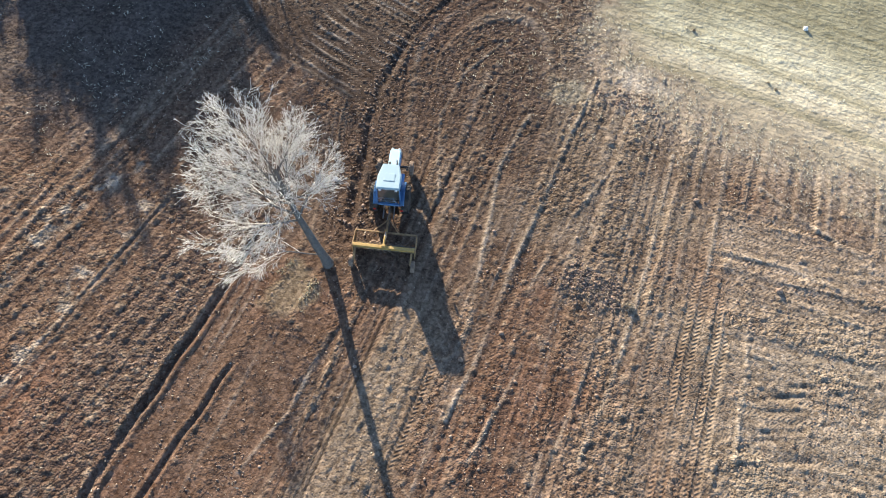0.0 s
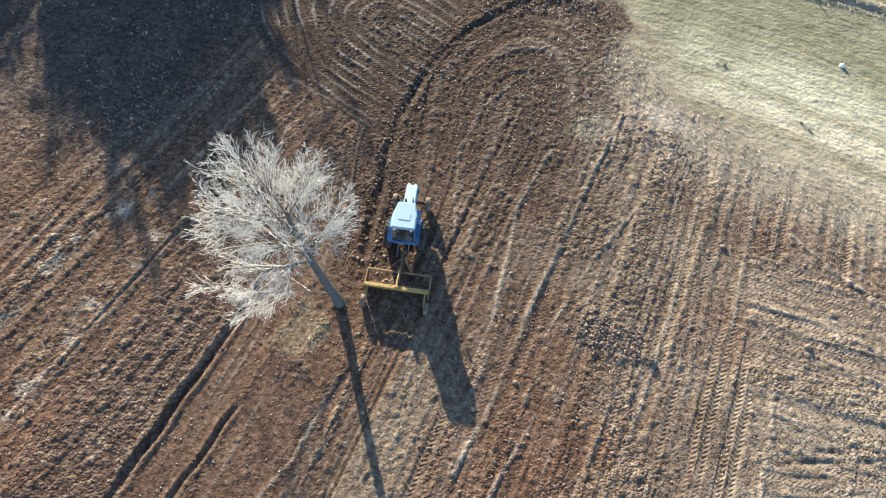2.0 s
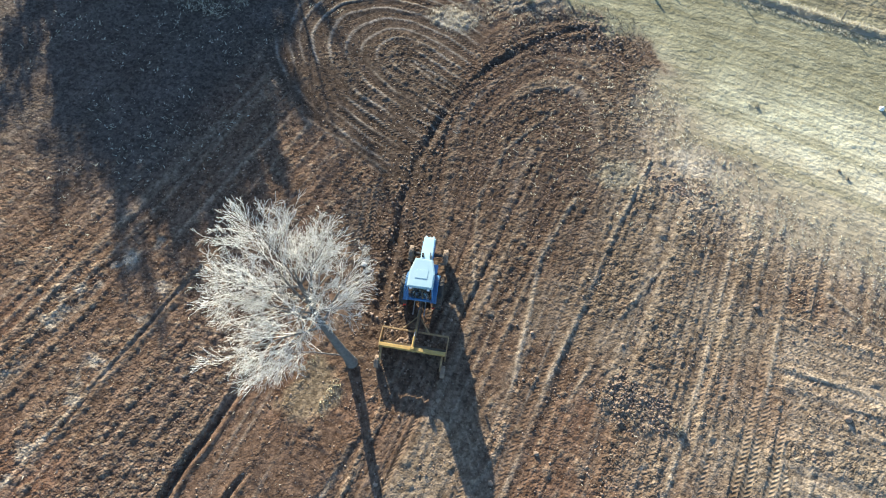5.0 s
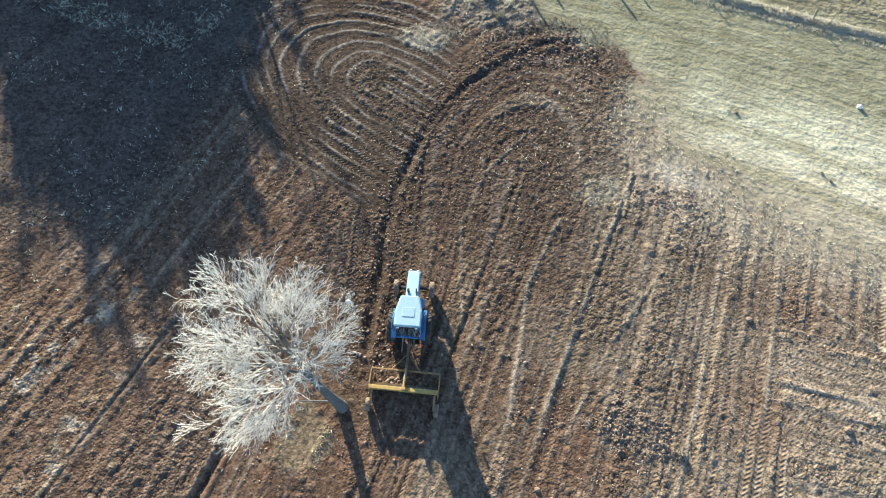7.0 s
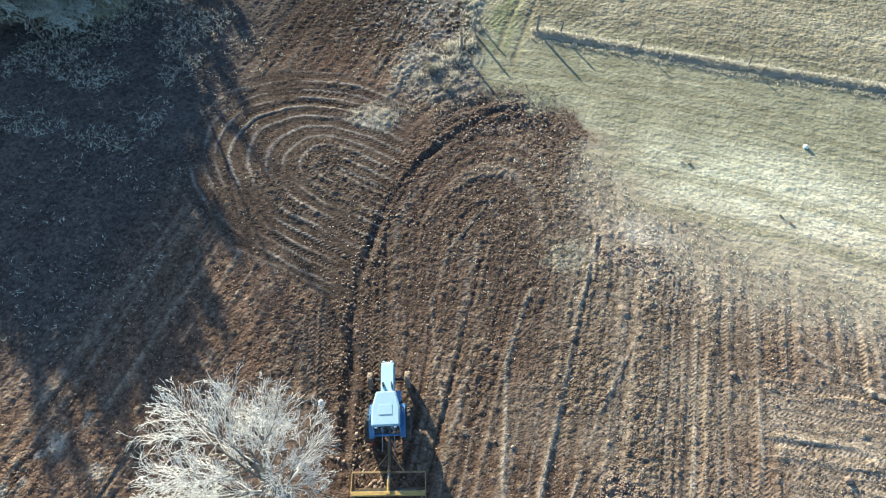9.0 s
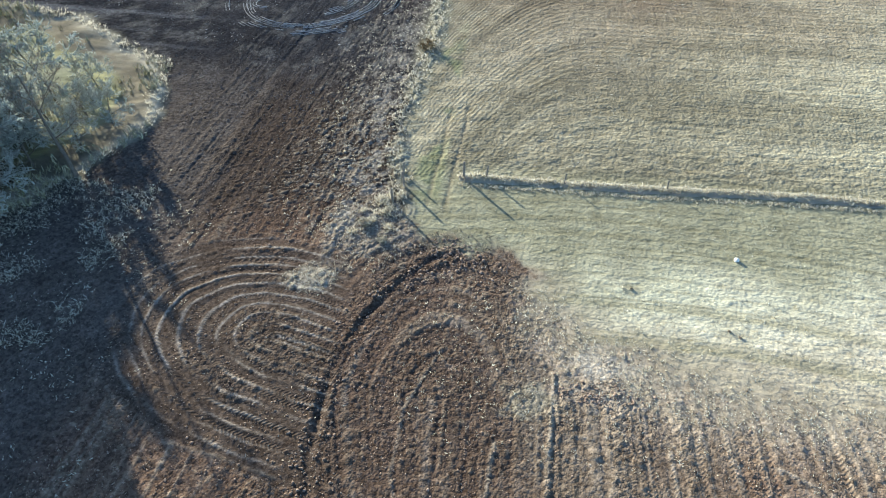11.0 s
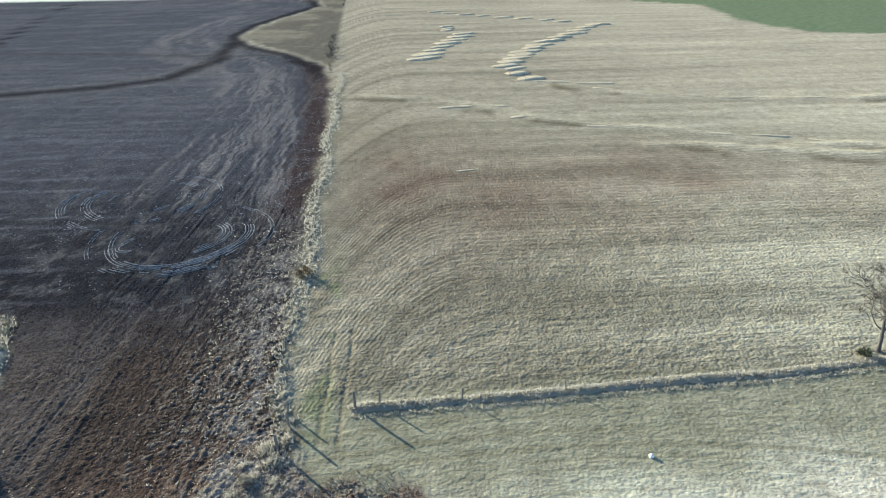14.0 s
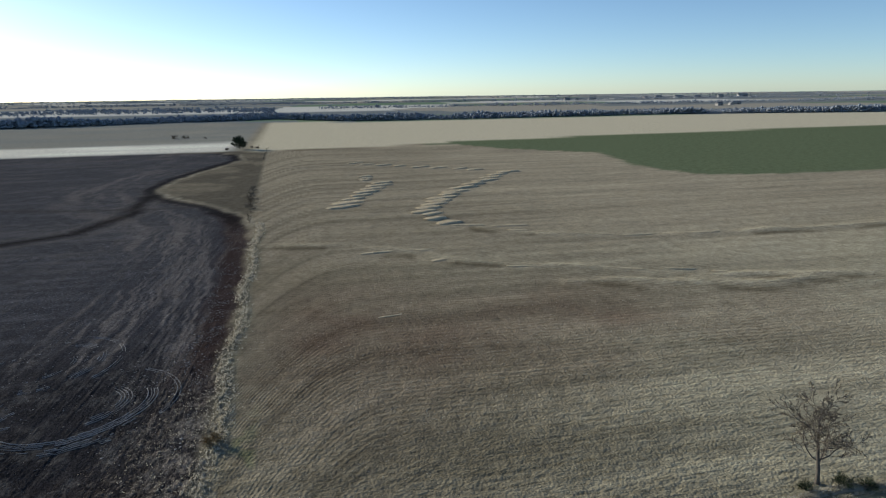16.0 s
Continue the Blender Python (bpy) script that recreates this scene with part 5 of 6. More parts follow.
# ---- tractor ----
def wheel(parent, x, y, z, radius, width, rim_r, lugs, mat, out, rim_mat):
    """A wheel about the x axis: tyre with lugs, rim and hub."""
    bm, w = bmesh.new(), width / 2
    lathe(bm, [(rim_r, -w * 0.75), (radius * 0.80, -w), (radius * 0.93, -w * 0.92), (radius * 0.965, -w * 0.6), (radius * 0.975, 0), (radius * 0.965, w * 0.6), (radius * 0.93, w * 0.92), (radius * 0.80, w), (rim_r, w * 0.75)], 40)
    for k in range(lugs):
        for s in (-1, 1):
            a = 2 * math.pi * (k + (0.5 if s > 0 else 0)) / lugs
            turn = Matrix.Rotation(a, 3, "X") @ Matrix.Rotation(s * radians(35), 3, "Z")
            c = Matrix.Rotation(a, 3, "X") @ Vector((s * w * 0.48, 0, radius * 0.975))
            box(bm, c, (w * 1.02, radius * 0.055, radius * 0.06), 0, turn)
    tyre = part("tyre", bm, mat, parent)
    tyre.location = (x, y, z)
    rim = part("rim", lathe(bmesh.new(), [(rim_r, -w * 0.72), (rim_r * 0.9, -w * 0.45), (rim_r * 0.84, out * w * 0.1 - 0.02), (rim_r * 0.3, out * w * 0.2), (rim_r * 0.28, out * w * 0.26), (rim_r * 0.84, out * w * 0.14), (rim_r * 0.9, w * 0.45), (rim_r, w * 0.72)], 32), rim_mat, tyre, smooth=False)
    hub = lathe(bmesh.new(), [(rim_r * 0.3, out * w * 0.15), (rim_r * 0.28, out * w * 0.42), (rim_r * 0.14, out * w * 0.5)], 16)
    for k in range(8):
        a = 2 * math.pi * k / 8
        tube(hub, (out * w * 0.15, rim_r * 0.45 * math.cos(a), rim_r * 0.45 * math.sin(a)), (out * w * 0.32, rim_r * 0.45 * math.cos(a), rim_r * 0.45 * math.sin(a)), 0.018, sides=6)
    part("hub", hub, M_BLACK, tyre)
    return tyre


def build_tractor(m):
    """Blue tractor; local y is ahead, the rear axle stands over the origin."""
    t = thing("tractor", m, "blue farm tractor with a white cab roof standing on tilled soil", "tractor")
    R, r = 0.84, 0.45
    for s in (-1, 1):
        wheel(t, s * 0.90, 0, R, R, 0.46, 0.46, 20, M_RUBBER, s, M_WHITE)["label"] = "big ribbed dusty rear tyre"
        wheel(t, s * 0.96, 2.42, r, r, 0.27, 0.24, 14, M_MUD_TYRE, s, M_WHITE)["label"] = "mud-caked front tyre"
    # running gear
    part("rear_axle", tube(tube(bmesh.new(), (-0.8, 0, R), (0.8, 0, R), 0.13, sides=14), (-0.45, 0, R), (0.45, 0, R), 0.2, sides=14), M_BLACK, t)
    bm = box(bmesh.new(), (0, 0.15, 0.82), (0.52, 1.1, 0.56), 0.06)
    box(bm, (0, 1.2, 0.78), (0.44, 1.4, 0.46), 0.05)
    box(bm, (0, 2.1, 0.80), (0.50, 1.0, 0.42), 0.05)
    part("chassis", bm, M_BLACK, t)
    bm = box(bmesh.new(), (0, 2.42, 0.55), (1.66, 0.14, 0.12), 0.03)
    for s in (-1, 1):
        tube(bm, (s * 0.78, 2.42, 0.36), (s * 0.78, 2.42, 0.66), 0.05)
        tube(bm, (s * 0.2, 2.30, 0.5), (s * 0.76, 2.28, 0.48), 0.022, sides=8)
    part("front_axle", bm, M_BLACK, t)
    # bonnet
    bm = prism(bmesh.new(), [(1.0, 0.98), (3.02, 0.98), (3.06, 1.40), (2.98, 1.50), (1.0, 1.62)], -0.34, 0.34)
    for v in bm.verts:
        if v.co.y > 2.5:
            v.co.x *= 0.92
    bmesh.ops.bevel(bm, geom=bm.edges[:], offset=0.045, segments=3, affect="EDGES")
    part("bonnet", bm, M_HOOD, t, "pale blue bonnet", smooth=False)
    bm = box(bmesh.new(), (0, 2.0, 1.20), (0.70, 1.5, 0.30), 0.01)
    part("bonnet_side", bm, M_BLUE, t, "blue side panels")
    bm = bmesh.new()
    for k in range(7):
        box(bm, (0, 3.065, 1.04 + 0.05 * k), (0.5, 0.02, 0.022))
    box(bm, (0, 3.04, 1.19), (0.54, 0.03, 0.40), 0.01)
    part("grille", bm, M_BLACK, t)
    for s in (-1, 1):
        part("headlight", tube(bmesh.new(), (s * 0.2, 3.03, 1.42), (s * 0.2, 3.085, 1.42), 0.065, sides=14), M_LAMP, t)
    bm = bmesh.new()
    for k in range(6):
        box(bm, (-0.3 + 0.12 * k, 3.16, 0.78), (0.1, 0.22, 0.34), 0.02)
    part("front_weights", bm, M_BLACK, t)
    part("exhaust_stack", tube(tube(bmesh.new(), (0.24, 1.62, 1.5), (0.24, 1.62, 2.35), 0.035), (0.24, 1.62, 1.6), (0.24, 1.62, 2.0), 0.06), M_STEEL, t)
    part("air_cleaner", tube(bmesh.new(), (-0.2, 1.75, 1.5), (-0.2, 1.75, 1.85), 0.07), M_BLACK, t)
    # cab: tapering to the front
    rear_w, front_w, top = 0.66, 0.46, 2.60
    outline = [(-rear_w, -0.62), (rear_w, -0.62), (rear_w, 0.25), (front_w, 1.02), (-front_w, 1.02), (-rear_w, 0.25)]
    bm = prism(bmesh.new(), [(px * 1.04, py * 1.04) for px, py in outline], top, top + 0.16, "Z")
    for v in bm.verts:
        if v.co.z > top + 0.1:
            v.co.x *= 0.93
            v.co.y = v.co.y * 0.95
    bmesh.ops.bevel(bm, geom=bm.edges[:], offset=0.04, segments=3, affect="EDGES")
    roof = part("roof", bm, M_ROOF, t, "white cab roof", smooth=False)
    part("roof_hatch", box(bmesh.new(), (0, 0.12, top + 0.165), (0.62, 0.5, 0.03), 0.012), M_ROOF, roof)
    for s in (-1, 1):
        part("work_light", box(bmesh.new(), (s * 0.45, -0.69, top + 0.06), (0.14, 0.06, 0.1), 0.015), M_LAMP, roof)
    for px, py in outline:
        part("cab_post", tube(bmesh.new(), (px * 0.98, py * 0.98, 1.15), (px * 0.95, py * 0.95, top + 0.02), 0.035, sides=8), M_BLUE, t)
    n = len(outline)
    for k in range(n):
        (ax, ay), (bx, by) = outline[k], outline[(k + 1) % n]
        bm = bmesh.new()
        lo = 1.55 if k == 3 else 1.25
        q = [bm.verts.new(v) for v in ((ax * 0.96, ay * 0.96, lo), (bx * 0.96, by * 0.96, lo), (bx * 0.93, by * 0.93, top), (ax * 0.93, ay * 0.93, top))]
        bm.faces.new(q)
        bmesh.ops.solidify(bm, geom=bm.faces[:], thickness=0.008)
        pane = part("window_pane", bm, M_GLASS, t)
        pane.visible_shadow = True
    part("cab_floor", prism(bmesh.new(), [(px, py) for px, py in outline], 0.98, 1.12, "Z"), M_BLUE, t)
    bm = box(bmesh.new(), (0, -0.05, 1.42), (0.46, 0.44, 0.12), 0.05)
    box(bm, (0, -0.27, 1.72), (0.44, 0.1, 0.5), 0.04, Matrix.Rotation(radians(-8), 3, "X"))
    tube(bm, (0, -0.05, 1.1), (0, -0.05, 1.4), 0.08)
    part("driver_seat", bm, M_SEAT, t)
    bm = tube(bmesh.new(), (0, 0.78, 1.2), (0, 0.52, 1.72), 0.03)
    for k in range(16):
        a, b = 2 * math.pi * k / 16, 2 * math.pi * (k + 1) / 16
        turn = Matrix.Rotation(radians(30), 3, "X")
        tube(bm, turn @ Vector((0.19 * math.cos(a), 0.19 * math.sin(a), 0)) + Vector((0, 0.52, 1.73)), turn @ Vector((0.19 * math.cos(b), 0.19 * math.sin(b), 0)) + Vector((0, 0.52, 1.73)), 0.014, sides=6)
    part("steering_wheel", bm, M_SEAT, t)
    # mudguards: arched sheets over the rear wheels
    for s in (-1, 1):
        bm, rows = bmesh.new(), []
        for k in range(15):
            a = radians(-12 + 150 * k / 14)
            cy_, cz = 0.98 * math.cos(a + 0.15), R + 0.98 * math.sin(a + 0.15)
            rows.append([bm.verts.new((s * px, cy_, cz)) for px in (0.60, 0.63, 0.84, 0.88)])
            rows[-1][0].co.z -= 0.05
            rows[-1][3].co.z -= 0.04
        for p, q in zip(rows, rows[1:]):
            for k in range(3):
                bm.faces.new((p[k], p[k + 1], q[k + 1], q[k]))
        bmesh.ops.solidify(bm, geom=bm.faces[:], thickness=0.02)
        bmesh.ops.recalc_face_normals(bm, faces=bm.faces)
        guard = part("mudguard", bm, M_BLUE, t, "curved blue mudguard")
        part("tail_light", box(bmesh.new(), (s * 0.76, -0.99, 1.12), (0.16, 0.05, 0.09), 0.012), M_RED, guard)
        bm = bmesh.new()
        for k in range(3):
            box(bm, (s * 0.60, 0.98 + 0.06 * k, 0.42 + 0.24 * k), (0.26, 0.16, 0.03), 0.008)
        box(bm, (s * 0.70, 1.05, 0.68), (0.03, 0.06, 0.62))
        part("step", bm, M_BLACK, t)
        part("mirror", box(tube(bmesh.new(), (s * 0.50, 1.0, 2.2), (s * 0.86, 1.12, 2.22), 0.012, sides=6), (s * 0.88, 1.13, 2.18), (0.14, 0.03, 0.24), 0.01), M_BLACK, t)
        part("lift_arm", box(bmesh.new(), (s * 0.30, -0.78, 0.58), (0.06, 0.95, 0.09), 0.015, Matrix.Rotation(radians(6), 3, "X")), M_STEEL, t)
        part("lift_rod", tube(bmesh.new(), (s * 0.30, -0.8, 0.6), (s * 0.28, -0.45, 1.12), 0.022, sides=8), M_STEEL, t)
    part("fuel_tank", box(bmesh.new(), (0.52, 1.35, 0.82), (0.28, 0.62, 0.36), 0.06), M_BLUE, t)
    part("drawbar", box(bmesh.new(), (0, -0.75, 0.48), (0.09, 1.1, 0.05), 0.01), M_STEEL, t)
    part("hose", tube(tube(bmesh.new(), (0.08, -0.55, 0.98), (0.14, -1.0, 0.78), 0.018, sides=6), (0.14, -1.0, 0.78), (0.1, -1.5, 0.6), 0.018, sides=6), M_BLACK, t)
    return t


def build_scraper(m):
    """Towed yellow land scraper: a blade between end plates, two beams, a tongue and two wheels; local y is ahead, the blade at the origin."""
    t = thing("land_scraper", m, "worn yellow towed land scraper on two small muddy wheels", "farm implement")
    W = 1.74
    beam = box(bmesh.new(), (0, 0, 0.80), (2 * W, 0.20, 0.20), 0.02)
    part("rear_beam", beam, M_YELLOW, t, "thick bright yellow cross beam")
    part("front_beam", box(bmesh.new(), (0, 0.98, 0.74), (2 * W, 0.09, 0.09), 0.012), M_YELLOW_DIRTY, t, "thin rusted front bar")
    bm, rows = bmesh.new(), []
    for k in range(7):
        f = k / 6
        rows.append([bm.verts.new((s * (W - 0.03), 0.06 + 0.22 * (2 * f - 1) ** 2, 0.10 + 0.62 * f)) for s in (-1, 1)])
    for p, q in zip(rows, rows[1:]):
        bm.faces.new((p[0], p[1], q[1], q[0]))
    bmesh.ops.solidify(bm, geom=bm.faces[:], thickness=0.025)
    blade = part("blade", bm, M_STEEL, t, "curved earth-polished blade")
    part("cutting_edge", box(bmesh.new(), (0, 0.30, 0.085), (2 * W - 0.08, 0.03, 0.13)), M_STEEL, blade)
    for s in (-1, 1):
        bm = prism(bmesh.new(), [(-0.14, 0.06), (1.05, 0.06), (1.05, 0.55), (0.95, 0.80), (-0.14, 0.92)], s * W - 0.02, s * W + 0.02)
        part("end_plate", bm, M_YELLOW_DIRTY, t)
        arm = part("wheel_arm", box(bmesh.new(), (s * (W - 0.16), -0.42, 0.62), (0.10, 0.85, 0.12), 0.015, Matrix.Rotation(radians(18), 3, "X")), M_YELLOW_DIRTY, t)
        wheel(t, s * (W - 0.02), -0.78, 0.33, 0.33, 0.22, 0.17, 12, M_MUD_TYRE, s, M_WHITE)["label"] = "small muddy transport wheel"
    part("tongue", box(tube(bmesh.new(), (0, 0.0, 0.84), (0, 1.0, 0.80), 0.07, sides=10), (0, 1.45, 0.62), (0.13, 1.75, 0.13), 0.015, Matrix.Rotation(radians(-9), 3, "X")), M_YELLOW_DIRTY, t)
    for s in (-1, 1):
        part("brace", tube(bmesh.new(), (s * 0.75, 0.98, 0.74), (0, 1.95, 0.58), 0.035, sides=8), M_YELLOW_DIRTY, t)
    cyl = part("hydraulic_cylinder", tube(bmesh.new(), (0.0, -0.02, 0.98), (0.0, 0.62, 1.0), 0.055, sides=12), M_YELLOW, t)
    part("piston_rod", tube(bmesh.new(), (0.0, 0.62, 1.0), (0.0, 0.98, 0.92), 0.025, sides=8), M_STEEL, cyl)
    part("mast", box(bmesh.new(), (0, -0.02, 0.98), (0.2, 0.14, 0.22), 0.02), M_YELLOW, t)
    part("bracket", box(bmesh.new(), (0, 1.0, 0.88), (0.16, 0.10, 0.2), 0.02), M_YELLOW, t)
    part("hose", tube(tube(bmesh.new(), (0.06, 0.3, 1.05), (0.15, 1.1, 0.98), 0.016, sides=6), (0.15, 1.1, 0.98), (0.08, 2.2, 0.68), 0.016, sides=6), M_BLACK, t)
    return t


HEAD = 17.0
TX, TY = -5.75, 11.15
build_tractor(pose(TX, TY, 0.02, 0, 0, HEAD))
sx, sy = TX + 3.25 * math.sin(radians(HEAD)), TY - 3.25 * math.cos(radians(HEAD))
build_scraper(pose(sx, sy, 0.02, 0, 0, HEAD - 1.5))
# spoil heap in front of the blade
clods("scraped_earth", 2200, (sx - 2.4, sx + 2.4, sy - 1, sy + 1.8), lambda x, y, g: step(1.0, 0.5, np.hypot(((x - sx) * math.cos(radians(HEAD)) + (y - sy - 0.5) * math.sin(radians(HEAD))) / 1.7, (-(x - sx) * math.sin(radians(HEAD)) + (y - sy) * math.cos(radians(HEAD)) - 0.5) / 0.45)), 0.055, M_CLOD, "loose earth gathered in front of the scraper blade", "soil clods", 71)


# ---- cut hay in the stubble ----
M_HAYSTRAW = leafy("hay_straw", (0.40, 0.335, 0.23), (0.62, 0.535, 0.38), 3.0, 0.4)

def hay_row(x1, y1, x2, y2, wide, tall, seed):
    """A swath of cut hay: a low uneven ridge with ragged edges."""
    d = Vector((x2 - x1, y2 - y1, 0))
    L = d.length
    n, k = max(6, int(L / 0.5)), 9
    s = np.linspace(0, 1, n)
    w = np.linspace(-1, 1, k)
    S, Wd = [v.ravel() for v in np.meshgrid(s, w)]
    taper = np.clip(np.minimum(S, 1 - S) * 8, 0.15, 1) ** 0.5
    body = tall * taper * np.clip(1 - Wd ** 6, 0, 1) * (0.75 - 0.25 * Wd * np.sign(d.x)) * (1 + 0.3 * vnoise(S * L * 0.7, Wd * 2 + seed, seed))
    half = wide / 2 * taper * (1 + 0.25 * vnoise(S * L * 0.5, np.sign(Wd) * 3, seed + 1))
    ux, uy = d.x / L, d.y / L
    X = S * d.x - Wd * half * uy
    Y = S * d.y + Wd * half * ux
    Z = body + 0.04 * tall * fbm(X, Y, 2.0, 3, seed) - 0.12 * (np.abs(Wd) > 0.99)
    i = (np.arange(k - 1)[:, None] * n + np.arange(n - 1)[None]).ravel()
    ob = mesh_object("hay_swath", np.stack([X, Y, Z], 1), np.stack([i, i + 1, i + n + 1, i + n], 1), M_HAY, smooth=True)
    ob.location = (x1, y1, 0.02)
    rng = np.random.default_rng(seed + 500)
    m = int(L * wide * 2.5)
    q = rng.integers(0, len(X), m)
    straw = blades("loose_straw", np.c_[X[q] + rng.uniform(-0.25, 0.25, m), Y[q] + rng.uniform(-0.2, 0.2, m), np.maximum(Z[q], 0), rng.uniform(0.6, 1.3, m)], 3, 0.17, 0.09, 1.3, M_HAYSTRAW, "", "", seed + 900)
    straw.parent = ob
    return tagged(ob, "pale swath of cut hay lying in the stubble field", "hay", "hay swaths")


n_hay = 0
def hay_steps(x1, y1, x2, y2, count, length, wide, tall, side=0.0):
    """A stepped line of short swaths, lying aslant and overlapping."""
    global n_hay
    for k in range(count):
        f = (k + 0.5) / count
        cx, cy = x1 + (x2 - x1) * f + side * rnd.uniform(-1, 1), y1 + (y2 - y1) * f
        L = length * rnd.uniform(0.75, 1.25)
        n_hay += 1
        hay_row(cx - 0.42 * L, cy - 0.20 * L, cx + 0.42 * L, cy + 0.20 * L, wide * rnd.uniform(0.8, 1.2), tall * rnd.uniform(0.8, 1.2), n_hay)


hay_steps(10.5, 181, 31, 232, 8, 9.5, 4.4, 0.34, 0.8)
hay_steps(26.0, 236, 27, 250, 3, 6.5, 4.0, 0.32, 1.5)
hay_steps(31, 168, 50, 204, 7, 10.0, 4.4, 0.34, 0.8)
hay_steps(52, 206, 84, 248, 6, 11, 4.4, 0.34, 0.8)
hay_steps(33.0, 170, 35, 151, 3, 7.5, 3.8, 0.32, 1.0)
hay_steps(76, 252, 22, 300, 8, 8, 3.6, 0.3, 1.5)
hay_row(11, 129.6, 18.2, 130.2, 1.6, 0.13, 70)
hay_row(18.6, 129.8, 25.2, 129.4, 1.2, 0.10, 71)
hay_row(23.6, 120.4, 29.0, 121.8, 1.5, 0.13, 72)
hay_row(35, 151.0, 43, 149.5, 1.7, 0.13, 73)
hay_row(44, 147.5, 53, 146.5, 1.5, 0.12, 74)
hay_row(36, 113.3, 45, 111.2, 1.4, 0.10, 75)


def hay_line(x1, y1, x2, y2, step_m, wide, tall):
    """A broken line of hay: pieces of uneven length with gaps."""
    global n_hay
    L, at = math.hypot(x2 - x1, y2 - y1), 0.0
    while at < L - 3:
        piece = step_m * rnd.uniform(0.5, 1.4)
        end = min(at + piece, L)
        jx, jy = rnd.uniform(-0.4, 0.4), rnd.uniform(-1.0, 1.0)
        n_hay += 1
        hay_row(x1 + (x2 - x1) * at / L + jx, y1 + (y2 - y1) * at / L + jy, x1 + (x2 - x1) * end / L + jx, y1 + (y2 - y1) * end / L + jy + rnd.uniform(-0.5, 0.5), wide * rnd.uniform(0.6, 1.3), tall * rnd.uniform(0.6, 1.3), n_hay)
        at = end + step_m * rnd.uniform(0.1, 0.7)


hay_line(47, 109.6, 96, 91.3, 6, 1.0, 0.14)
hay_line(46.4, 141.5, 68, 129.3, 5, 1.2, 0.14)
hay_line(68, 129.3, 135, 124, 8, 1.2, 0.14)
hay_line(27, 122, 46, 110, 4, 1.0, 0.14)
hay_row(9.8, 92.7, 13.2, 93.2, 0.5, 0.06, 80)
hay_row(-11, 290, 38, 284, 1.5, 0.1, 82)


# ---- single small things in the fields ----
def lump(x, y, s, mat, name, label, category, seed):
    bm = bmesh.new()
    bmesh.ops.create_icosphere(bm, subdivisions=3, radius=1)
    for v in bm.verts:
        v.co *= 1 + 0.28 * noise.noise(v.co * 1.3 + Vector((seed, 0, 0))) + 0.1 * noise.noise(v.co * 4 + Vector((0, seed, 0)))
        v.co = Vector((v.co.x * s[0], v.co.y * s[1], v.co.z * s[2]))
    ob = part(name, bm, mat, smooth=False)
    ob.location = (x, y, ground_height(x, y) + s[2] * 0.45)
    return tagged(ob, label, category)


M_SALT = natural("bleached_stone", (0.55, 0.54, 0.50), (0.85, 0.84, 0.80), 5.0, island=0.0)
lump(15.7, 36.35, (0.17, 0.15, 0.17), M_SALT, "stone", "bleached white stone lying in the short grass", "stone", 3)
lump(-9.6, 11.6, (0.14, 0.13, 0.11), M_SALT, "stone", "small pale stone beside the furrow", "stone", 4)
for cx, cy, sz, sd in ((11.1, 18.6, 0.17, 5), (16.6, 14.4, 0.2, 6), (2.9, 6.1, 0.14, 7), (1.4, 3.9, 0.13, 9)):
    lump(cx, cy, (sz, sz * 0.9, sz * 0.7), M_CLOD, "clod", "large single clod of brown earth on the field", "clod", sd)


def shrub(x, y, s, mat, label, seed, name="shrub", group="", stems=26):
    """A low shrub: many short stems from one root."""
    rng = random.Random(seed)
    t = thing(name, pose(x, y, ground_height(x, y) if abs(x) < 100 and y < 100 else 0.0), label, "shrub", group)
    made = []
    plan = [(6, 0.5, 35, 0.15, 0.03), (4, 0.6, 40, 0.2, 0.0), (0, 0, 0, 0.2, 0.0)]
    for k in range(stems):
        a, e = rng.uniform(0, 6.28), rng.uniform(0.25, 1.4)
        branch(rng, made, Vector((0.1 * s * math.cos(a), 0.1 * s * math.sin(a), -0.02)), Vector((math.cos(a) * math.cos(e), math.sin(a) * math.cos(e), math.sin(e))), s * rng.uniform(0.6, 1.0), 0.02 * s, 0, plan)
    bars("stems", [q for q in made if q[4] == 0], 4, mat, t, 0.010 * s)
    bars("twig_mass", [q for q in made if q[4] > 0], 3, mat, t, 0.014 * s)
    return t


shrub(-9.3, 64.0, 1.0, M_SHRUB, "rusty brown dead shrub on the grassy verge", 91)
shrub(14.5, 29.6, 0.14, M_STALK, "low dead weed in the pale grass", 92)
shrub(13.9, 30.0, 0.13, M_STALK, "low dead weed in the pale grass", 93)
shrub(8.2, 32.9, 0.14, M_STALK, "small dry weed in the pale grass", 94)
shrub(-10.6, 37.2, 0.6, M_VERGE, "grey tangled weed at the field corner", 95)
shrub(-9.0, 35.6, 0.5, M_VERGE, "grey tangled weed at the field corner", 96)
shrub(37.2, 44.9, 0.7, M_EVER, "dark green shrub at the foot of the small tree", 97)
shrub(40.6, 44.6, 0.9, M_EVER, "dark green shrub at the foot of the small tree", 98)
shrub(42.2, 43.9, 0.8, M_EVER, "dark green shrub at the foot of the small tree", 99)
shrub(8.9, 10.2, 0.35, M_STALK, "bleached tangle of stalks on the soil", 100)

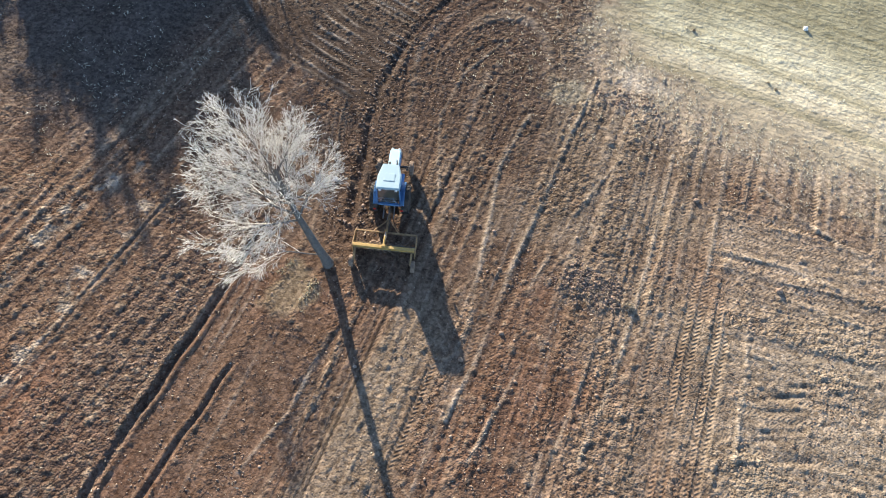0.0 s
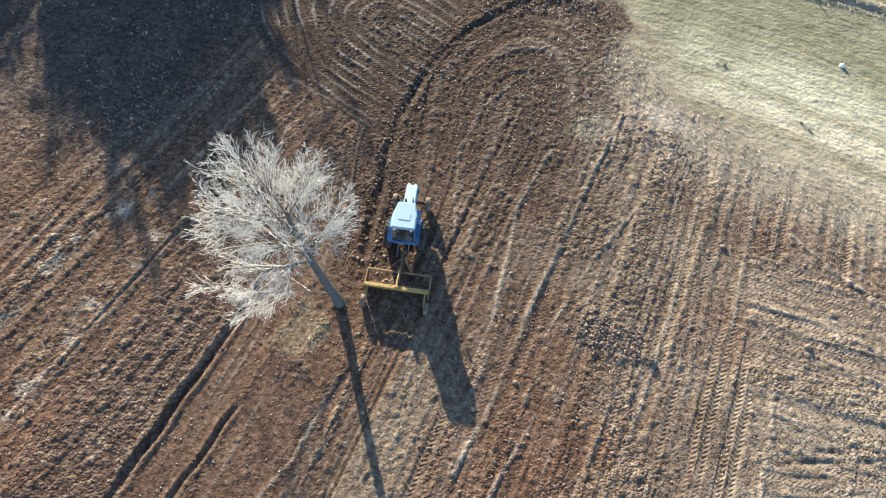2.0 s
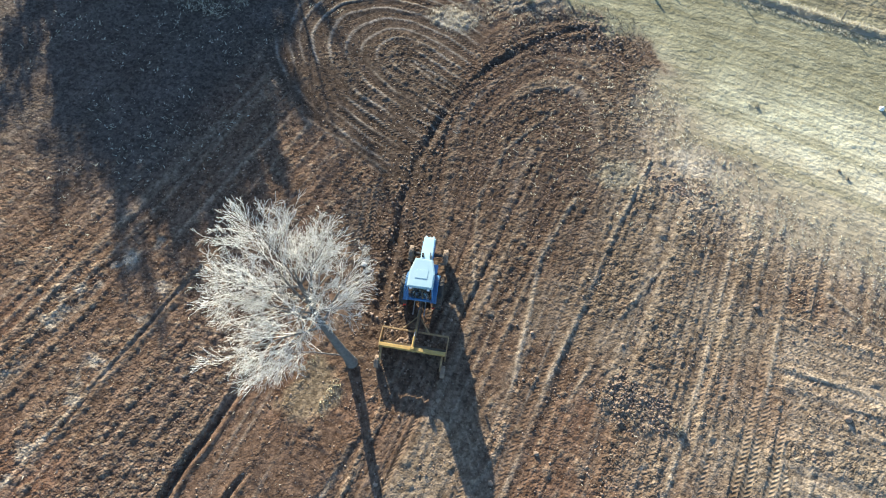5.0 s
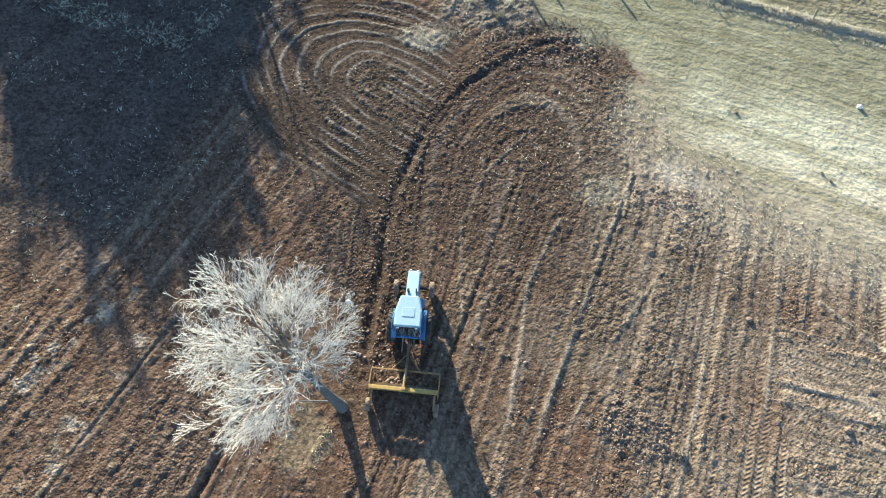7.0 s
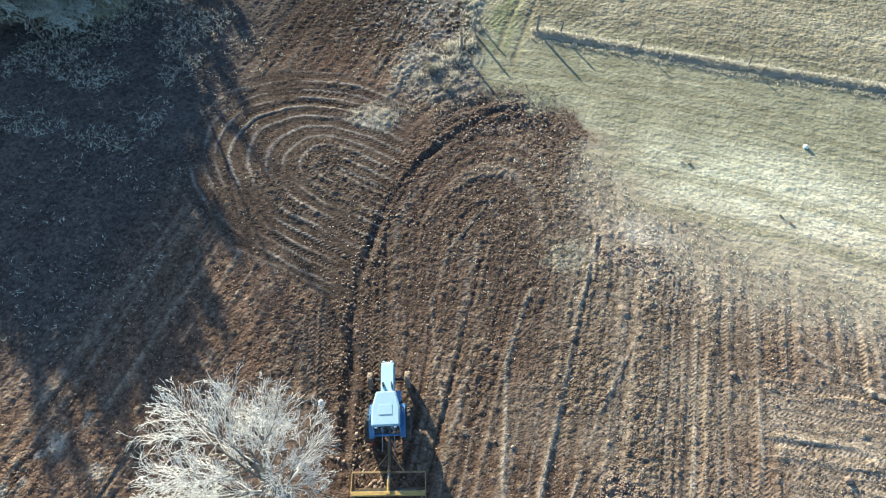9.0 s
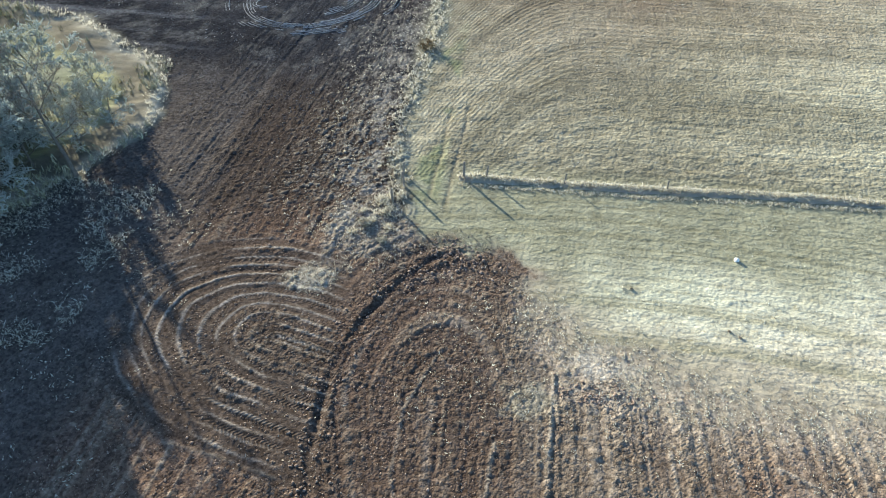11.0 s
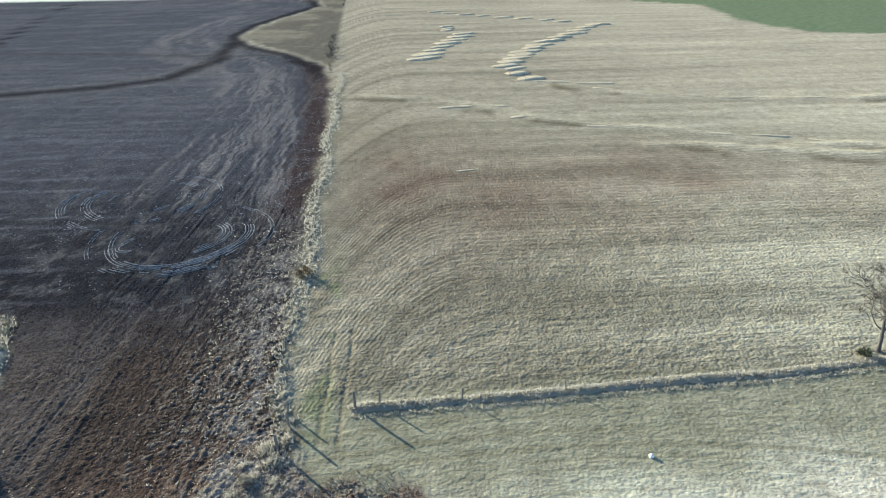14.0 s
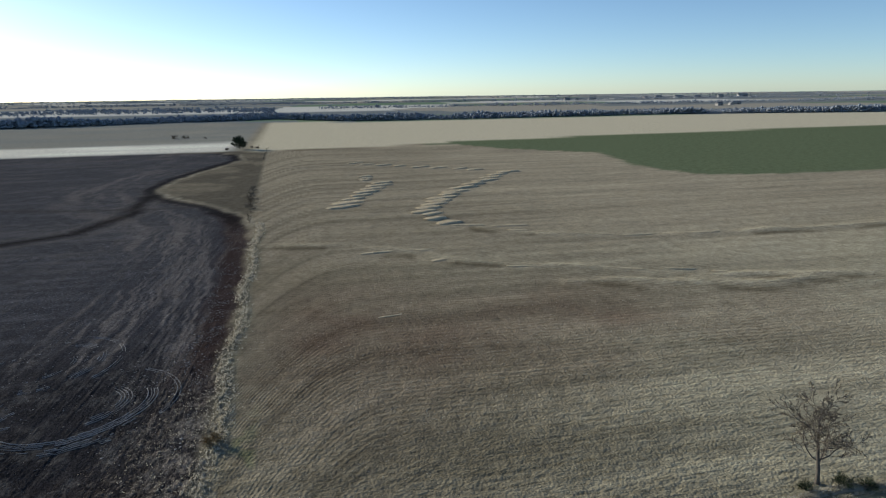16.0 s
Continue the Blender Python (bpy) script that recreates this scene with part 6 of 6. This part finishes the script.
# ---- distance ----
PLAN_ROUND = [(8, 0.55, 48, 0.14, 0.02), (7, 0.6, 45, 0.2, 0.0), (0, 0, 0, 0.2, 0.0)]
bare_tree(pose(-30.5, 397, 0), 61, 5.4, 0.28, 12, PLAN_ROUND, (0, 0), (0, 0), M_BARK_DARK, M_EVER, "dark round-crowned tree standing alone at the field corner", low=0.08, thin=0.17, reach=0.75)
for x, y, s in ((-24, 401, 1.6), (-37, 392, 1.8), (-20.5, 399, 1.4), (-84, 506, 3.0), (-77, 508, 3.4), (-62, 500, 1.5)):
    shrub(x, y, s, M_TWIG_DARK, "dark leafless shrub on the far field edge", int(200 + x), group="far shrubs", stems=14)
for k in range(26):
    shrub(-12.0 - 0.12 * k + rnd.uniform(-0.5, 0.5), 166 + (3.5 if k < 18 else 9) * k + rnd.uniform(-2, 2), rnd.uniform(0.5, 1.0) * (2.0 if 5 < k < 22 else 1.0), M_TWIG_DARK, "dark shrub in the old hedge line between fields", 300 + k, group="hedge line shrubs", stems=5)


def wood_belt(name, line, deep, tall, per_m, mat, label, seed, pieces=8):
    """A far belt of winter trees: stems and upright sprays of bare twigs, uneven in height, as one object."""
    rng = np.random.default_rng(seed)
    pts = []
    for (x1, y1), (x2, y2) in zip(line, line[1:]):
        n = max(2, int(math.hypot(x2 - x1, y2 - y1) * per_m))
        f = rng.random(n)
        pts.append(np.c_[x1 + (x2 - x1) * f, y1 + (y2 - y1) * f + rng.uniform(0, deep, n)])
    p = np.concatenate(pts)
    hgt = tall * (0.5 + 0.3 * rng.random(len(p)) + 0.3 * vnoise(p[:, 0] / 45, p[:, 1] / 45, seed))
    spray, wide, long_ = [], [], []
    for k in range(pieces):
        a, r = rng.uniform(0, 6.3, len(p)), hgt * rng.uniform(0.0, 0.42, len(p))
        length = hgt * rng.uniform(0.12, 0.22, len(p))
        z = np.maximum(hgt * rng.uniform(0.15, 0.85, len(p)) - 0.5 * r, length)
        spray.append(np.c_[p[:, 0] + r * np.cos(a), p[:, 1] + r * np.sin(a), z])
        wide.append(hgt * rng.uniform(0.13, 0.24, len(p)))
        long_.append(length)
    c, w, l = np.concatenate(spray), np.concatenate(wide), np.concatenate(long_)
    unit = np.array([(1, 0, 0), (-0.5, 0.87, 0), (-0.5, -0.87, 0), (0, 0, 1), (0, 0, -1)], float)
    tri = np.array([(0, 1, 3), (1, 2, 3), (2, 0, 3), (1, 0, 4), (2, 1, 4), (0, 2, 4)])
    size = np.stack([w, w, l], 1)
    v = c[:, None] + unit[None] * size[:, None] * rng.uniform(0.6, 1.5, (len(c), 5, 1))
    f = (np.arange(len(c))[:, None, None] * 5 + tri[None]).reshape(-1, 3)
    return tagged(mesh_object(name, v.reshape(-1, 3), f, mat, smooth=True), label, "woods", kind="stuff")


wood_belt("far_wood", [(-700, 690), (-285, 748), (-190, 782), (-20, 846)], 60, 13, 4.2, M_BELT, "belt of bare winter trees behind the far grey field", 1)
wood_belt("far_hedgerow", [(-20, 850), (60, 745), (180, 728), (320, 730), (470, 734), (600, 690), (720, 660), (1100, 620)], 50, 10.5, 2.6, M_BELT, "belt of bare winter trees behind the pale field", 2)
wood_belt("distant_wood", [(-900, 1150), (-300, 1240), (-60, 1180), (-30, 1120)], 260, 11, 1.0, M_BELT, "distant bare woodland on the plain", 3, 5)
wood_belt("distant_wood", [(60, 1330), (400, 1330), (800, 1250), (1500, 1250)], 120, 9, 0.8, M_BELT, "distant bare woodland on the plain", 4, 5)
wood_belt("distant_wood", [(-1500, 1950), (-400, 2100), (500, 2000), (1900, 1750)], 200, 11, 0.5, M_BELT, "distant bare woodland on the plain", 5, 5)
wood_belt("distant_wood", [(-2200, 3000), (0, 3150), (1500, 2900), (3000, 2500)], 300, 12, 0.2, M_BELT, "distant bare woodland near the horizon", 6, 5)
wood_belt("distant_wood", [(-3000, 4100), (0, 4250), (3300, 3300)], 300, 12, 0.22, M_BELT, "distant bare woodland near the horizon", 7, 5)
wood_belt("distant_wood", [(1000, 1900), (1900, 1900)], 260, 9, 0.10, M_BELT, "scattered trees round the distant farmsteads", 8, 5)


def farmhouse(x, y, w, d, h, turn, wall_mat, roof_mat, label):
    t = thing("farmhouse", pose(x, y, 0, 0, 0, turn), label, "house", "distant farmsteads")
    part("wall", box(bmesh.new(), (0, 0, h / 2), (w, d, h), 0.05), wall_mat, t)
    bm = prism(bmesh.new(), [(-d * 0.56, h - 0.1), (d * 0.56, h - 0.1), (0, h + d * 0.34)], -w * 0.53, w * 0.53)
    part("roof", bm, roof_mat, t)
    for k in range(3):
        for s in (-1, 1):
            part("window", box(bmesh.new(), (w * (k - 1) * 0.3, s * (d / 2 + 0.02), h * 0.55), (w * 0.1, 0.08, h * 0.3)), M_GLASS, t)
    part("door", box(bmesh.new(), (w * 0.15, -d / 2 - 0.03, h * 0.36), (w * 0.09, 0.09, h * 0.72)), M_BLACK, t)
    return t


M_WALL = worn("white_boards", (0.34, 0.33, 0.31), (0.28, 0.27, 0.25), 0.7, grain=0.4)
M_GREYROOF = worn("grey_roofing", (0.17, 0.17, 0.175), (0.12, 0.115, 0.115), 0.95, grain=0.4)
M_TINROOF = worn("tin_roofing", (0.22, 0.22, 0.22), (0.17, 0.155, 0.145), 0.95, 0.0, grain=0.4)
for x, y, w, d, h, a, rf in ((785, 1060, 16, 10, 5, 10, 0), (830, 1085, 12, 9, 4, 80, 1), (870, 1120, 20, 9, 5, -20, 1), (880, 1950, 22, 14, 7, 5, 0), (935, 1990, 16, 12, 6, 60, 1), (1000, 2010, 30, 12, 6, -10, 1),
                             (1200, 2010, 24, 14, 7, 15, 1), (1262, 2030, 30, 15, 8, -5, 1), (1330, 2010, 40, 16, 9, 0, 1), (1390, 2050, 18, 12, 6, 40, 0), (1445, 2070, 34, 15, 8, 10, 1), (1520, 2040, 26, 14, 9, 0, 1),
                             (1600, 2025, 44, 18, 11, -8, 1), (1660, 2060, 20, 12, 6, 20, 0)):
    farmhouse(x, y, 0.8 * w, 0.8 * d, 0.75 * h, a, M_WALL, M_TINROOF if rf else M_GREYROOF, "distant white farm building with a pitched roof on the plain")
